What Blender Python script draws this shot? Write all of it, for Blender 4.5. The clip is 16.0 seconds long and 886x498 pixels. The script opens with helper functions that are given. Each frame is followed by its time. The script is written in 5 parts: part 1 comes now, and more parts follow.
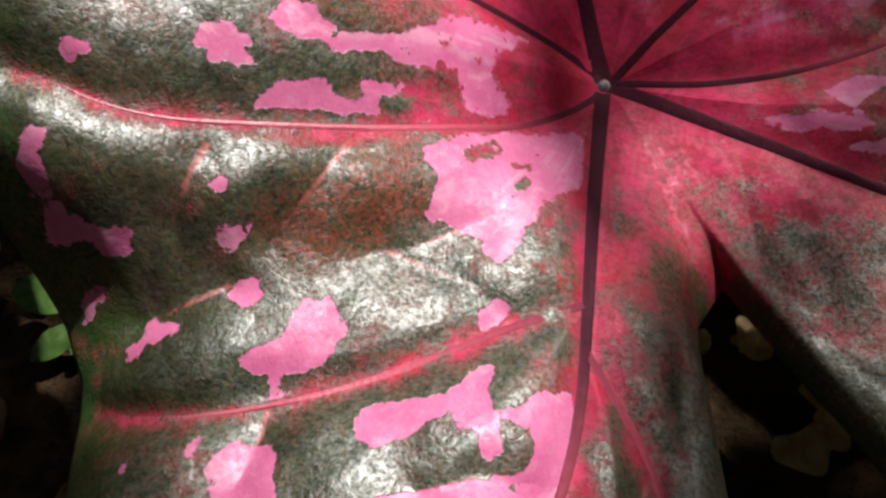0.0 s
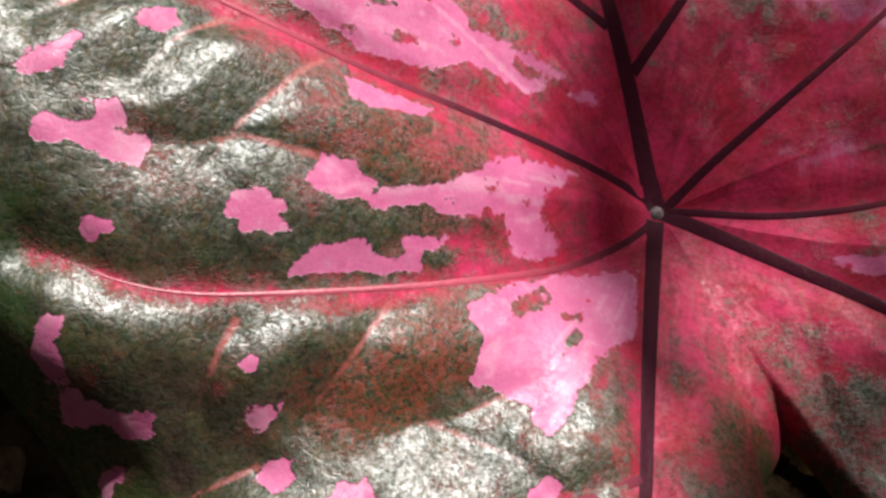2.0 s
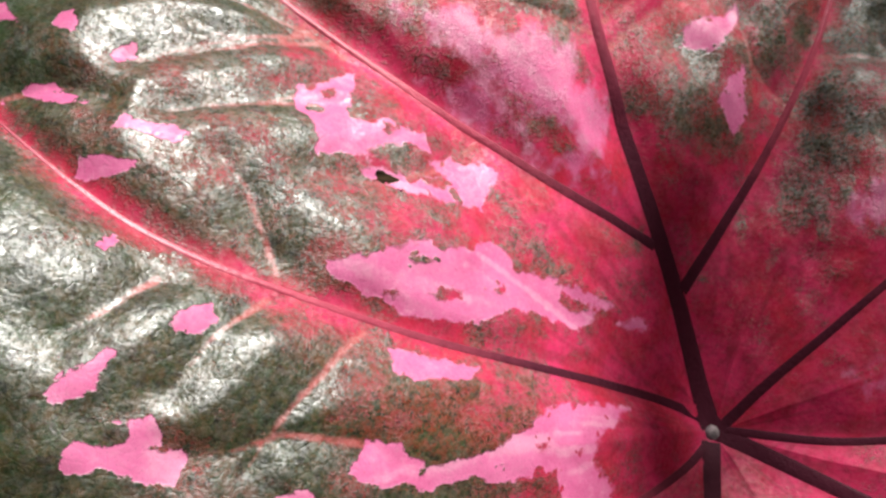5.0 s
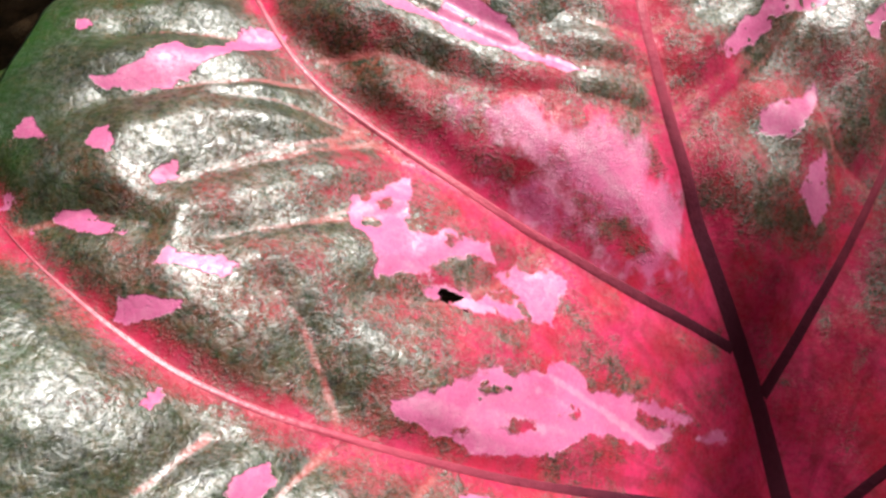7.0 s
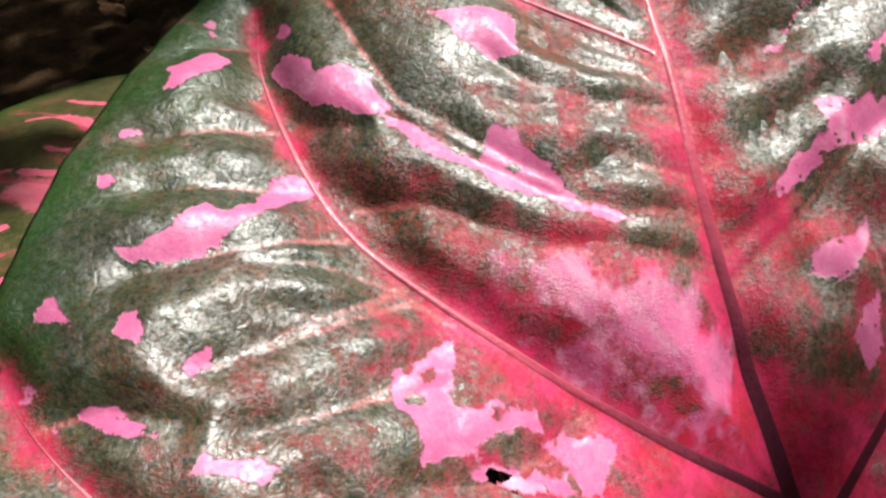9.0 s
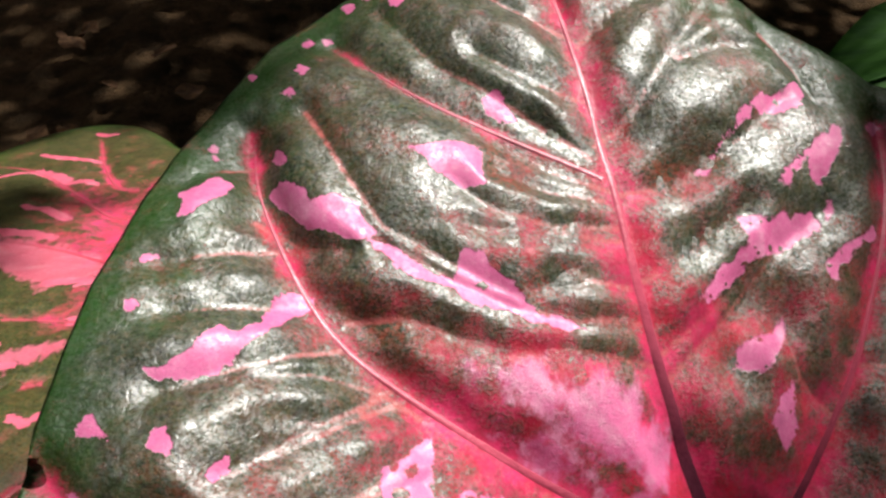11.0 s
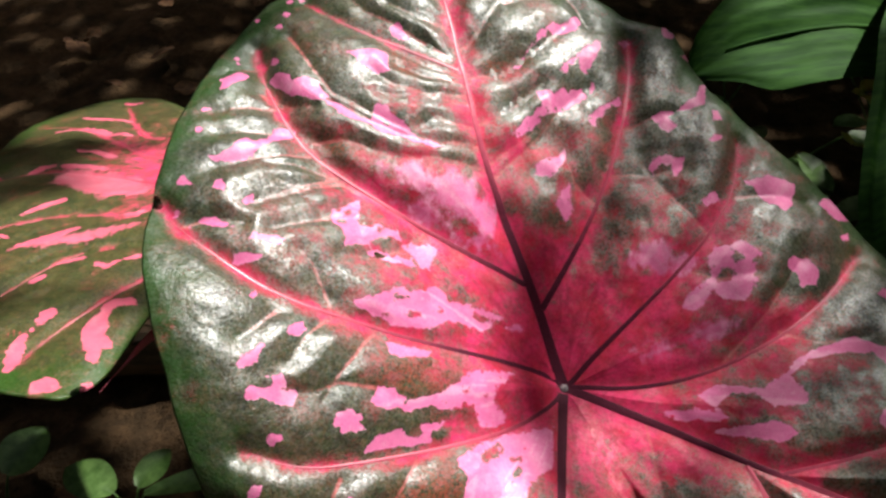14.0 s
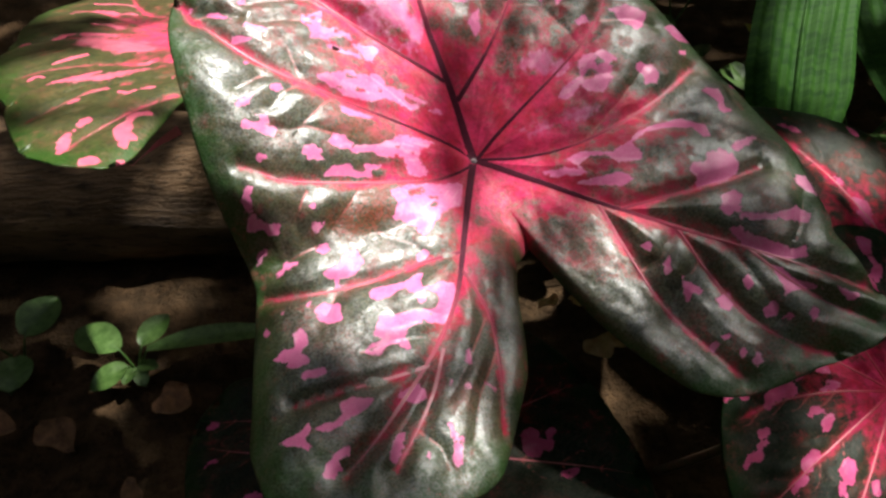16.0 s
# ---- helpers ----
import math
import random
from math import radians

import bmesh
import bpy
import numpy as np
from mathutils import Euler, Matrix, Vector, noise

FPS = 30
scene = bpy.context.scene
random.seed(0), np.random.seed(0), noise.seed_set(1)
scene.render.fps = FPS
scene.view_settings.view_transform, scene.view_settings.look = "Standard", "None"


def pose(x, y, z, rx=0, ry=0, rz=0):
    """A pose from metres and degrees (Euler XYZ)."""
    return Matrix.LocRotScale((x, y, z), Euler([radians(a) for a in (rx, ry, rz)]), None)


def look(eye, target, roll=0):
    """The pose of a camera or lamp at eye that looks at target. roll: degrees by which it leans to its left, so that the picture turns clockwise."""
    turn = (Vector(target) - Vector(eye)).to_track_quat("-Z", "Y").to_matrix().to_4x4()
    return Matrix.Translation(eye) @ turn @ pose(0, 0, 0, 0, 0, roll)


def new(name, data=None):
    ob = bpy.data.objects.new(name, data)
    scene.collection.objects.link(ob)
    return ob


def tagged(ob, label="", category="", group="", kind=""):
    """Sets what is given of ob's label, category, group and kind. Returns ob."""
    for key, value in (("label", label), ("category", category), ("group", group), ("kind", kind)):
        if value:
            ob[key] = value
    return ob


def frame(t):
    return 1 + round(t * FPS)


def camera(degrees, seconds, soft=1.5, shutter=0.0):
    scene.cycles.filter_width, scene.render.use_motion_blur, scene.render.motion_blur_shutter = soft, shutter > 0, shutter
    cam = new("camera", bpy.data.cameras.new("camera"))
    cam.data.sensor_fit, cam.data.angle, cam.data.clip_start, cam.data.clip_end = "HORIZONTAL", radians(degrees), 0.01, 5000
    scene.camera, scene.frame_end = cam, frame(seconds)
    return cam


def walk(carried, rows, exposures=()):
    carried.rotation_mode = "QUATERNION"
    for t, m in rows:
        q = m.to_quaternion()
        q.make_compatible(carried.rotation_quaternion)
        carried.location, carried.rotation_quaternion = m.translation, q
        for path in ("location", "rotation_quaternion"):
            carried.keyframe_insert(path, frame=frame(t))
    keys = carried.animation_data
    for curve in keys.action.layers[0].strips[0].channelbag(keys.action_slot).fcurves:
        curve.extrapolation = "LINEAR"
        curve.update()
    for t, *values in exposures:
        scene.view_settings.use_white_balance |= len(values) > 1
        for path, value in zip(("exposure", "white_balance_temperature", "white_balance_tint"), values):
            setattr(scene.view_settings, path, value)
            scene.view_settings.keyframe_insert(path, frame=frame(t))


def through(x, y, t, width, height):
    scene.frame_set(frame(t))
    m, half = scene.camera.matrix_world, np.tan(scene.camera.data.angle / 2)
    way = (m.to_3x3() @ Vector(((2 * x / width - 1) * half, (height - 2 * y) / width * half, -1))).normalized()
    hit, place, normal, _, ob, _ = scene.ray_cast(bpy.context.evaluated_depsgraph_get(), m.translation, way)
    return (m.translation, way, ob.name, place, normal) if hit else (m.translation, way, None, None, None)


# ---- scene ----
cam = camera(55.5, 16.0, soft=2.6)
METRES, EYE, TILT = 0.5, 0.7, -50.0
EXPOSURES = ((0, 0.5), (3, 0.52), (5, 0.72), (8, 0.78), (10, 0.7), (12.5, 1.08), (13.5, 1.14), (14.5, 1.03), (15.5, 1.06), (16, 1.35))
ROWS = [
    (0.0, 0.0, 0.0, 0.0, 0.0, 0.0, -0.0),
    (0.5, -0.0058, 0.0047, 0.0153, 0.18, 0.47, -0.22),
    (1.0, -0.0085, 0.0139, 0.0284, 0.45, 0.84, -0.26),
    (1.5, -0.0153, 0.0206, 0.0426, 0.7, 1.29, -0.22),
    (2.0, -0.0105, 0.0262, 0.0568, 1.38, 1.53, -0.61),
    (2.5, -0.0094, 0.0299, 0.0676, 1.39, 2.17, -0.4),
    (3.0, -0.0106, 0.0393, 0.0805, 1.56, 2.6, -0.08),
    (3.5, -0.0099, 0.041, 0.0939, 2.25, 3.11, -0.32),
    (4.0, -0.0149, 0.0442, 0.112, 2.68, 3.78, 0.14),
    (4.5, -0.0213, 0.0511, 0.1262, 2.13, 4.54, 0.35),
    (5.0, -0.0223, 0.039, 0.1366, 2.63, 5.46, 0.44),
    (7.5, -0.0513, 0.0708, 0.1925, 3.08, 6.2, 1.21),
    (8.0, -0.0566, 0.0751, 0.2039, 2.99, 6.41, 0.78),
    (8.5, -0.0632, 0.0776, 0.2213, 2.64, 6.45, 1.34),
    (9.0, -0.0639, 0.0733, 0.24, 2.37, 6.24, 1.24),
    (9.5, -0.0679, 0.0644, 0.255, 1.57, 6.08, 0.95),
    (10.0, -0.0709, 0.0507, 0.2638, 0.41, 6.87, 1.59),
    (12.5, -0.0601, -0.0873, 0.232, -1.0, 8.05, 2.02),
    (13.0, -0.0476, -0.1452, 0.2003, -1.33, 8.32, 2.34),
    (13.5, -0.0421, -0.197, 0.1594, -0.74, 8.4, 2.48),
    (14.0, -0.0253, -0.2651, 0.1078, -0.87, 8.19, 3.13),
    (14.5, -0.0084, -0.3127, 0.0488, -0.61, 7.9, 3.54),
    (15.0, 0.0015, -0.3715, -0.0048, -0.9, 7.32, 3.09),
    (15.5, 0.0087, -0.4508, -0.0482, -1.37, 6.58, 3.3),
    (16.0, 0.0091, -0.5007, -0.0962, -1.93, 5.05, 3.06),
]
walk(cam, [(t, pose(0, 0, EYE, TILT, 0, 0) @ pose(METRES * x, METRES * y, METRES * z, 90 + pitch, roll, yaw)) for t, x, y, z, yaw, pitch, roll in ROWS], EXPOSURES)

# ---- light: a high sun through gaps in an added tree crown, and the sky ----
SUN_WAY = Vector((0.41, 0.21, 0.90)).normalized()
world = bpy.data.worlds.new("sky")
scene.world = world
world.use_nodes = True
wn = world.node_tree.nodes
sky = wn.new("ShaderNodeTexSky")
sky.sky_type, sky.sun_disc, sky.air_density, sky.dust_density = "NISHITA", False, 0.2, 3.0
sky.sun_elevation = math.asin(SUN_WAY.z)
sky.sun_rotation = math.atan2(SUN_WAY.x, SUN_WAY.y)
world.node_tree.links.new(sky.outputs[0], wn["Background"].inputs[0])
wn["Background"].inputs[1].default_value = 0.15
sun = new("sun", bpy.data.lights.new("sun", "SUN"))
sun.data.energy, sun.data.angle, sun.data.color = 5.0, radians(1.0), (1.0, 0.97, 0.92)
sun.matrix_world = look(SUN_WAY * 5, (0, 0, 0))


# ---- materials ----
class Graph:
    """A small helper to write node materials in a line or two."""

    def __init__(self, name):
        self.mat = bpy.data.materials.new(name)
        self.mat.use_nodes = True
        self.t = self.mat.node_tree
        self.bsdf = self.t.nodes["Principled BSDF"]
        self.coord = self.t.nodes.new("ShaderNodeTexCoord").outputs["Object"]

    def put(self, socket, value):
        if isinstance(value, bpy.types.NodeSocket):
            self.t.links.new(value, socket)
        elif isinstance(value, tuple) and len(value) == 3 and socket.type == "RGBA":
            socket.default_value = (*value, 1)
        else:
            socket.default_value = value

    def noise(self, scale, detail=3.0, rough=0.55, where=None, warp=0.0):
        n = self.t.nodes.new("ShaderNodeTexNoise")
        self.put(n.inputs["Vector"], where or self.coord)
        n.inputs["Scale"].default_value, n.inputs["Detail"].default_value = scale, detail
        n.inputs["Roughness"].default_value, n.inputs["Distortion"].default_value = rough, warp
        return n.outputs["Fac"]

    def cells(self, scale, feature="F1", where=None):
        n = self.t.nodes.new("ShaderNodeTexVoronoi")
        n.feature = feature
        self.put(n.inputs["Vector"], where or self.coord)
        n.inputs["Scale"].default_value = scale
        return n.outputs["Distance"]

    def warped(self, by):
        n, add, mul = self.t.nodes.new("ShaderNodeTexNoise"), self.t.nodes.new("ShaderNodeVectorMath"), self.t.nodes.new("ShaderNodeVectorMath")
        self.put(n.inputs["Vector"], self.coord)
        n.inputs["Scale"].default_value = 260
        mul.operation, add.operation = "SCALE", "ADD"
        self.put(mul.inputs[0], n.outputs["Color"])
        mul.inputs["Scale"].default_value = by
        self.put(add.inputs[0], self.coord), self.put(add.inputs[1], mul.outputs[0])
        return add.outputs[0]

    def stretch(self, sx, sy, sz, turn=0.0):
        n = self.t.nodes.new("ShaderNodeMapping")
        self.put(n.inputs["Vector"], self.coord)
        n.inputs["Scale"].default_value, n.inputs["Rotation"].default_value = (sx, sy, sz), (0, 0, radians(turn))
        return n.outputs[0]

    def math(self, op, a, b=0.0, c=0.0):
        n = self.t.nodes.new("ShaderNodeMath")
        n.operation = op
        for s, v in zip(n.inputs, (a, b, c)):
            self.put(s, v)
        return n.outputs[0]

    def ramp(self, value, low, high, to_low=0.0, to_high=1.0):
        n = self.t.nodes.new("ShaderNodeMapRange")
        n.interpolation_type = "SMOOTHSTEP"
        for s, v in zip(n.inputs, (value, low, high, to_low, to_high)):
            self.put(s, v)
        return n.outputs[0]

    def mix(self, fac, a, b):
        n = self.t.nodes.new("ShaderNodeMix")
        n.data_type = "RGBA"
        self.put(n.inputs[0], fac), self.put(n.inputs[6], a), self.put(n.inputs[7], b)
        return n.outputs[2]

    def data(self, name):
        n = self.t.nodes.new("ShaderNodeAttribute")
        n.attribute_name = name
        return n.outputs["Fac"]

    def random(self):
        return self.t.nodes.new("ShaderNodeObjectInfo").outputs["Random"]

    def bump(self, height, strength, distance, before=None):
        n = self.t.nodes.new("ShaderNodeBump")
        n.inputs["Strength"].default_value, n.inputs["Distance"].default_value = strength, distance
        self.put(n.inputs["Height"], height)
        if before:
            self.put(n.inputs["Normal"], before)
        return n.outputs[0]

    def done(self, color, rough, normal=None, specular=0.5, through=0.0, glow=None):
        b = self.bsdf
        self.put(b.inputs["Base Color"], color), self.put(b.inputs["Roughness"], rough)
        if specular is not None:
            b.inputs["Specular IOR Level"].default_value = specular
        if normal:
            self.put(b.inputs["Normal"], normal)
        if through:
            back, join = self.t.nodes.new("ShaderNodeBsdfTranslucent"), self.t.nodes.new("ShaderNodeMixShader")
            self.put(back.inputs[0], glow or color)
            join.inputs[0].default_value = through
            self.t.links.new(b.outputs[0], join.inputs[1]), self.t.links.new(back.outputs[0], join.inputs[2])
            self.t.links.new(join.outputs[0], self.t.nodes["Material Output"].inputs[0])
        return self.mat


def blade_material(name, dark, light, pinks, reds, rough, ragged=1.0, shine=1.0):
    """Caladium blade: green ground with grain, red flush by the ribs, pink blots, thin red veinlets."""
    g = Graph(name)
    broad, mid, grain = g.noise(90, 3), g.noise(420, 4, 0.6), g.noise(2000, 3, 0.7)
    speck = g.cells(1500)
    green = g.mix(g.ramp(grain, 0.36, 0.62), dark, light)
    green = g.mix(g.ramp(g.noise(560, 5, 0.8), 0.49, 0.58, 0, 0.75), green, (light[0] * 2.9, light[1] * 1.25, light[2] * 1.6))
    green = g.mix(g.ramp(g.noise(470, 5, 0.75), 0.52, 0.61, 0, 0.92), green, tuple(c * 0.35 for c in dark))
    green = g.mix(g.ramp(g.noise(150, 3, 0.6), 0.4, 0.65, 0, 0.6), green, tuple(c * 0.6 for c in dark))
    # rusty red grains strewn in the green, dense in some patches
    patch = g.ramp(g.data("rust"), -7.0, 3.0)
    rust = g.math("MULTIPLY", g.ramp(g.noise(45, 3), 0.40, 0.66, 0.05, 0.7), g.ramp(g.data("flush"), -0.1, 0.3, 0.2, 0.8))
    rust = g.math("MAXIMUM", rust, patch)
    rust = g.math("MULTIPLY", rust, g.ramp(g.noise(680, 5, 0.8), 0.43, 0.56))
    green = g.mix(g.math("MULTIPLY", rust, 0.85), green, reds[3])
    # olive-brown grains all over the green
    green = g.mix(g.math("MULTIPLY", g.ramp(g.noise(1300, 2, 0.7), 0.45, 0.6), g.ramp(g.noise(70, 3), 0.3, 0.6, 0.05, 0.45)), green, (light[0] * 2.0, light[1] * 0.9, light[2] * 1.2))
    # clear green band along the rim
    band = g.ramp(g.math("ADD", g.data("rim"), g.math("MULTIPLY", g.math("SUBTRACT", broad, 0.5), 0.34)), 0.84, 1.02)
    green = g.mix(g.math("MULTIPLY", band, g.ramp(grain, 0.3, 0.6, 0.5, 0.95)), green, (light[0] * 0.42, light[1] * 1.0, light[2] * 0.4))
    red = g.mix(g.ramp(broad, 0.3, 0.7), reds[0], reds[1])
    red = g.mix(g.ramp(mid, 0.42, 0.72, 0, 0.55), red, reds[2])
    red = g.mix(g.ramp(g.math("ADD", g.data("streak"), g.math("SUBTRACT", grain, 0.5)), 0.1, 0.9, 0, 0.4), red, reds[2])
    swing = g.math("ADD", g.math("MULTIPLY", g.math("SUBTRACT", grain, 0.5), 1.5), g.math("MULTIPLY", g.math("SUBTRACT", g.noise(120, 5, 0.7), 0.5), 2.2))
    flush = g.ramp(g.math("ADD", g.data("flush"), swing), 0.2, 0.92)
    red = g.mix(g.ramp(g.data("flush"), 0.25, 0.75, 0.6, 0.0), red, reds[3])
    color = g.mix(flush, green, red)
    line = g.math("ADD", g.data("veinlet"), g.math("MULTIPLY", g.math("SUBTRACT", mid, 0.5), 1.4))
    color = g.mix(g.ramp(line, 0.2, 1.1, 0, 0.75), color, reds[4])
    pink = g.mix(g.ramp(broad, 0.3, 0.7), pinks[0], pinks[1])
    pink = g.mix(g.ramp(mid, 0.5, 0.8, 0, 0.5), pink, pinks[2])
    near = g.data("near")
    edge = g.math("ADD", g.data("blot"), g.math("MULTIPLY", g.math("SUBTRACT", g.noise(170, 5, 0.62), 0.5), 7.5 * ragged))
    edge = g.math("ADD", edge, g.math("MULTIPLY", g.math("SUBTRACT", mid, 0.5), 2.2 * ragged))
    edge = g.math("ADD", edge, g.math("MULTIPLY", g.math("SUBTRACT", g.noise(900, 3, 0.65), 0.5), 2.0 * ragged))
    pits = g.math("MULTIPLY", g.ramp(g.cells(150, where=g.warped(0.004)), 0.12, 0.36, 6.0, 0.0), near)
    edge = g.math("SUBTRACT", edge, pits)
    holes = g.math("MULTIPLY", g.ramp(g.cells(310, where=g.warped(0.003)), 0.10, 0.3, 4.5, 0.0), near)
    edge = g.math("SUBTRACT", edge, holes)
    edge = g.math("ADD", edge, g.math("MULTIPLY", g.math("MULTIPLY", g.math("SUBTRACT", mid, 0.5), near), 2.0))
    edge = g.math("SUBTRACT", edge, g.math("MULTIPLY", near, 0.6))
    soft = g.math("MULTIPLY_ADD", near, 0.7, 0.16)
    edge = g.ramp(edge, g.math("MULTIPLY", soft, -1.0), soft)
    pale = g.ramp(g.math("ADD", g.data("streak"), g.math("MULTIPLY", g.math("SUBTRACT", mid, 0.5), 1.5)), 0.3, 1.1, 0, 0.32)
    pink = g.mix(pale, pink, pinks[3])
    # thin streaky pink, broken by the ground under it
    torn = g.math("MULTIPLY", g.math("SUBTRACT", g.noise(130, 5, 0.65, g.stretch(1.0, 0.45, 1.0, -28)), 0.5), 26.0)
    film = g.ramp(g.math("ADD", g.math("ADD", g.data("veil"), torn), g.math("MULTIPLY", g.math("SUBTRACT", mid, 0.5), 6.0)), -1.5, 4.0, 0.0, 0.85)
    color = g.mix(film, color, pink)
    color = g.mix(edge, color, pink)
    color = g.mix(g.ramp(speck, 0.05, 0.3, 0.25, 0.0), color, (0.01, 0.012, 0.008))
    # leathery skin: fine grain, and shallow creases between small cells
    crease = g.ramp(g.cells(330, "DISTANCE_TO_EDGE", g.warped(0.006)), 0.0, 0.16)
    calm = g.math("SUBTRACT", 1.0, g.math("MULTIPLY", g.math("MAXIMUM", flush, edge), 0.6))
    skin = g.math("MULTIPLY", g.math("MULTIPLY_ADD", crease, 0.35, g.noise(420, 4, 0.65)), calm)
    normal = g.bump(g.math("MULTIPLY", g.noise(1300, 4, 0.75), calm), 0.13, 0.0005, g.bump(skin, 0.18, 0.0008, g.bump(g.math("MULTIPLY", g.noise(190, 3, 0.6), calm), 0.2, 0.0014)))
    g.bsdf.inputs["IOR"].default_value = 1.62
    dull = g.math("MAXIMUM", g.math("MAXIMUM", g.math("MULTIPLY", flush, 0.75), g.math("MULTIPLY", edge, 0.5)), g.math("MAXIMUM", g.math("MULTIPLY", patch, 0.55), g.math("MULTIPLY", band, 0.45)))
    beads = g.ramp(g.noise(900, 5, 0.8), 0.38, 0.6, shine * 0.3, shine * 1.35)
    g.put(g.bsdf.inputs["Specular IOR Level"], g.math("MULTIPLY", g.math("SUBTRACT", 1.0, dull), beads))
    return g.done(color, g.ramp(mid, 0.3, 0.7, rough - 0.06, rough + 0.08), normal, None, 0.16)


def rib_material(name, inner, outer, reach):
    g = Graph(name)
    far = g.data("reach")
    fade = g.ramp(g.math("ADD", far, g.math("MULTIPLY", g.math("SUBTRACT", g.noise(200), 0.5), 0.02)), reach[0], reach[1])
    color = g.mix(fade, g.mix(g.noise(700), inner, tuple(c * 1.8 for c in inner)), g.mix(g.noise(500), outer, tuple(c * 0.75 for c in outer)))
    g.put(g.bsdf.inputs["Specular IOR Level"], g.ramp(far, 0.0, 0.06, 0.06, 1.3))
    return g.done(color, 0.48, g.bump(g.noise(900), 0.5, 0.0005), None)


def plain_material(name, a, b, scale, rough, bump, deep, through=0.0, third=None, stretch=None, gloss=0.25):
    g = Graph(name)
    where = g.stretch(*stretch) if stretch else None
    n, f = g.noise(scale, 5, 0.6, where), g.noise(scale * 6, 4, 0.65, where)
    color = g.mix(g.ramp(n, 0.3, 0.7), a, b)
    if third:
        color = g.mix(g.ramp(f, 0.5, 0.75), color, third)
    return g.done(color, rough, g.bump(g.math("ADD", n, f), bump, deep), gloss, through)


DARK, LIGHT = (0.008, 0.019, 0.006), (0.037, 0.062, 0.021)
PINKS = ((0.60, 0.12, 0.28), (0.68, 0.17, 0.35), (0.70, 0.28, 0.42), (0.78, 0.46, 0.57))
REDS = ((0.50, 0.022, 0.054), (0.66, 0.038, 0.138), (0.21, 0.022, 0.034), (0.23, 0.043, 0.024), (0.46, 0.095, 0.095))
LEAF = blade_material("caladium_blade", DARK, LIGHT, PINKS, REDS, 0.48, 0.6, shine=1.15)
LEAF_DARK = blade_material("caladium_blade_dark", (0.006, 0.014, 0.008), (0.015, 0.03, 0.015), ((0.5, 0.07, 0.17), (0.6, 0.1, 0.25), (0.6, 0.2, 0.3), (0.65, 0.3, 0.4)), REDS, 0.55, shine=0.15)
LEAF_PALE = blade_material("caladium_blade_pale", (0.026, 0.042, 0.010), (0.05, 0.072, 0.018), ((0.6, 0.1, 0.16), (0.62, 0.13, 0.2), (0.6, 0.17, 0.2), (0.65, 0.28, 0.32)), ((0.55, 0.05, 0.1), (0.6, 0.06, 0.16), (0.45, 0.06, 0.06), (0.2, 0.1, 0.04), (0.5, 0.07, 0.08)), 0.45, shine=0.6)
RIB = rib_material("caladium_rib", (0.040, 0.008, 0.015), (0.46, 0.07, 0.115), (-0.038, 0.022))
RIB_RED = rib_material("caladium_rib_red", (0.3, 0.02, 0.04), (0.45, 0.05, 0.08), (0.03, 0.08))
HUBTONE = plain_material("petiole_scar", (0.08, 0.06, 0.065), (0.3, 0.25, 0.26), 600, 0.5, 0.5, 0.0005)
STALK = plain_material("petiole_skin", (0.05, 0.05, 0.02), (0.12, 0.06, 0.04), 120, 0.45, 0.3, 0.0005)
SOIL = plain_material("soil", (0.02, 0.013, 0.007), (0.06, 0.036, 0.018), 22, 0.95, 0.9, 0.012, third=(0.02, 0.012, 0.007), gloss=0.04)
BARK = plain_material("bark", (0.065, 0.04, 0.021), (0.19, 0.115, 0.06), 16, 0.85, 0.9, 0.01, third=(0.015, 0.01, 0.007), stretch=(0.35, 1.6, 1.6))
DRY = plain_material("dry_leaf", (0.4, 0.24, 0.1), (0.7, 0.5, 0.27), 90, 0.7, 0.5, 0.001, 0.15)
YELLOWED = plain_material("leaf_yellowed", (0.28, 0.3, 0.03), (0.5, 0.5, 0.15), 60, 0.6, 0.4, 0.001, 0.25)
DRY_DARK = plain_material("dry_leaf_dark", (0.06, 0.03, 0.015), (0.16, 0.08, 0.035), 70, 0.8, 0.5, 0.001, 0.1)
GREEN = plain_material("strap_leaf_green", (0.014, 0.05, 0.008), (0.034, 0.098, 0.014), 30, 0.6, 0.3, 0.001, 0.35, stretch=(1, 8, 1), gloss=0.1)
# for the added ring that blocks the low sky
SKY_BLOCK = plain_material("thicket", (0.006, 0.014, 0.005), (0.03, 0.06, 0.02), 2.5, 0.8, 0.6, 0.2, third=(0.012, 0.02, 0.008))
# clear stuff of the drops added for glints
WATER = Graph("water").done((0.9, 0.95, 0.95), 0.04, None, 0.5)
WATER.node_tree.nodes["Principled BSDF"].inputs["Transmission Weight"].default_value = 1.0
WATER.node_tree.nodes["Principled BSDF"].inputs["IOR"].default_value = 1.33
WEED = plain_material("weed_green", (0.026, 0.06, 0.010), (0.065, 0.115, 0.03), 90, 0.42, 0.4, 0.001, 0.2)


# ---- shape helpers ----
def mesh_object(name, verts, faces, material, parent=None, label="", smooth=True):
    me = bpy.data.meshes.new(name)
    me.from_pydata(verts, [], faces)
    me.materials.append(material)
    if smooth:
        me.shade_smooth()
    ob = new(name, me)
    if parent:
        ob.parent = parent
    return tagged(ob, label)


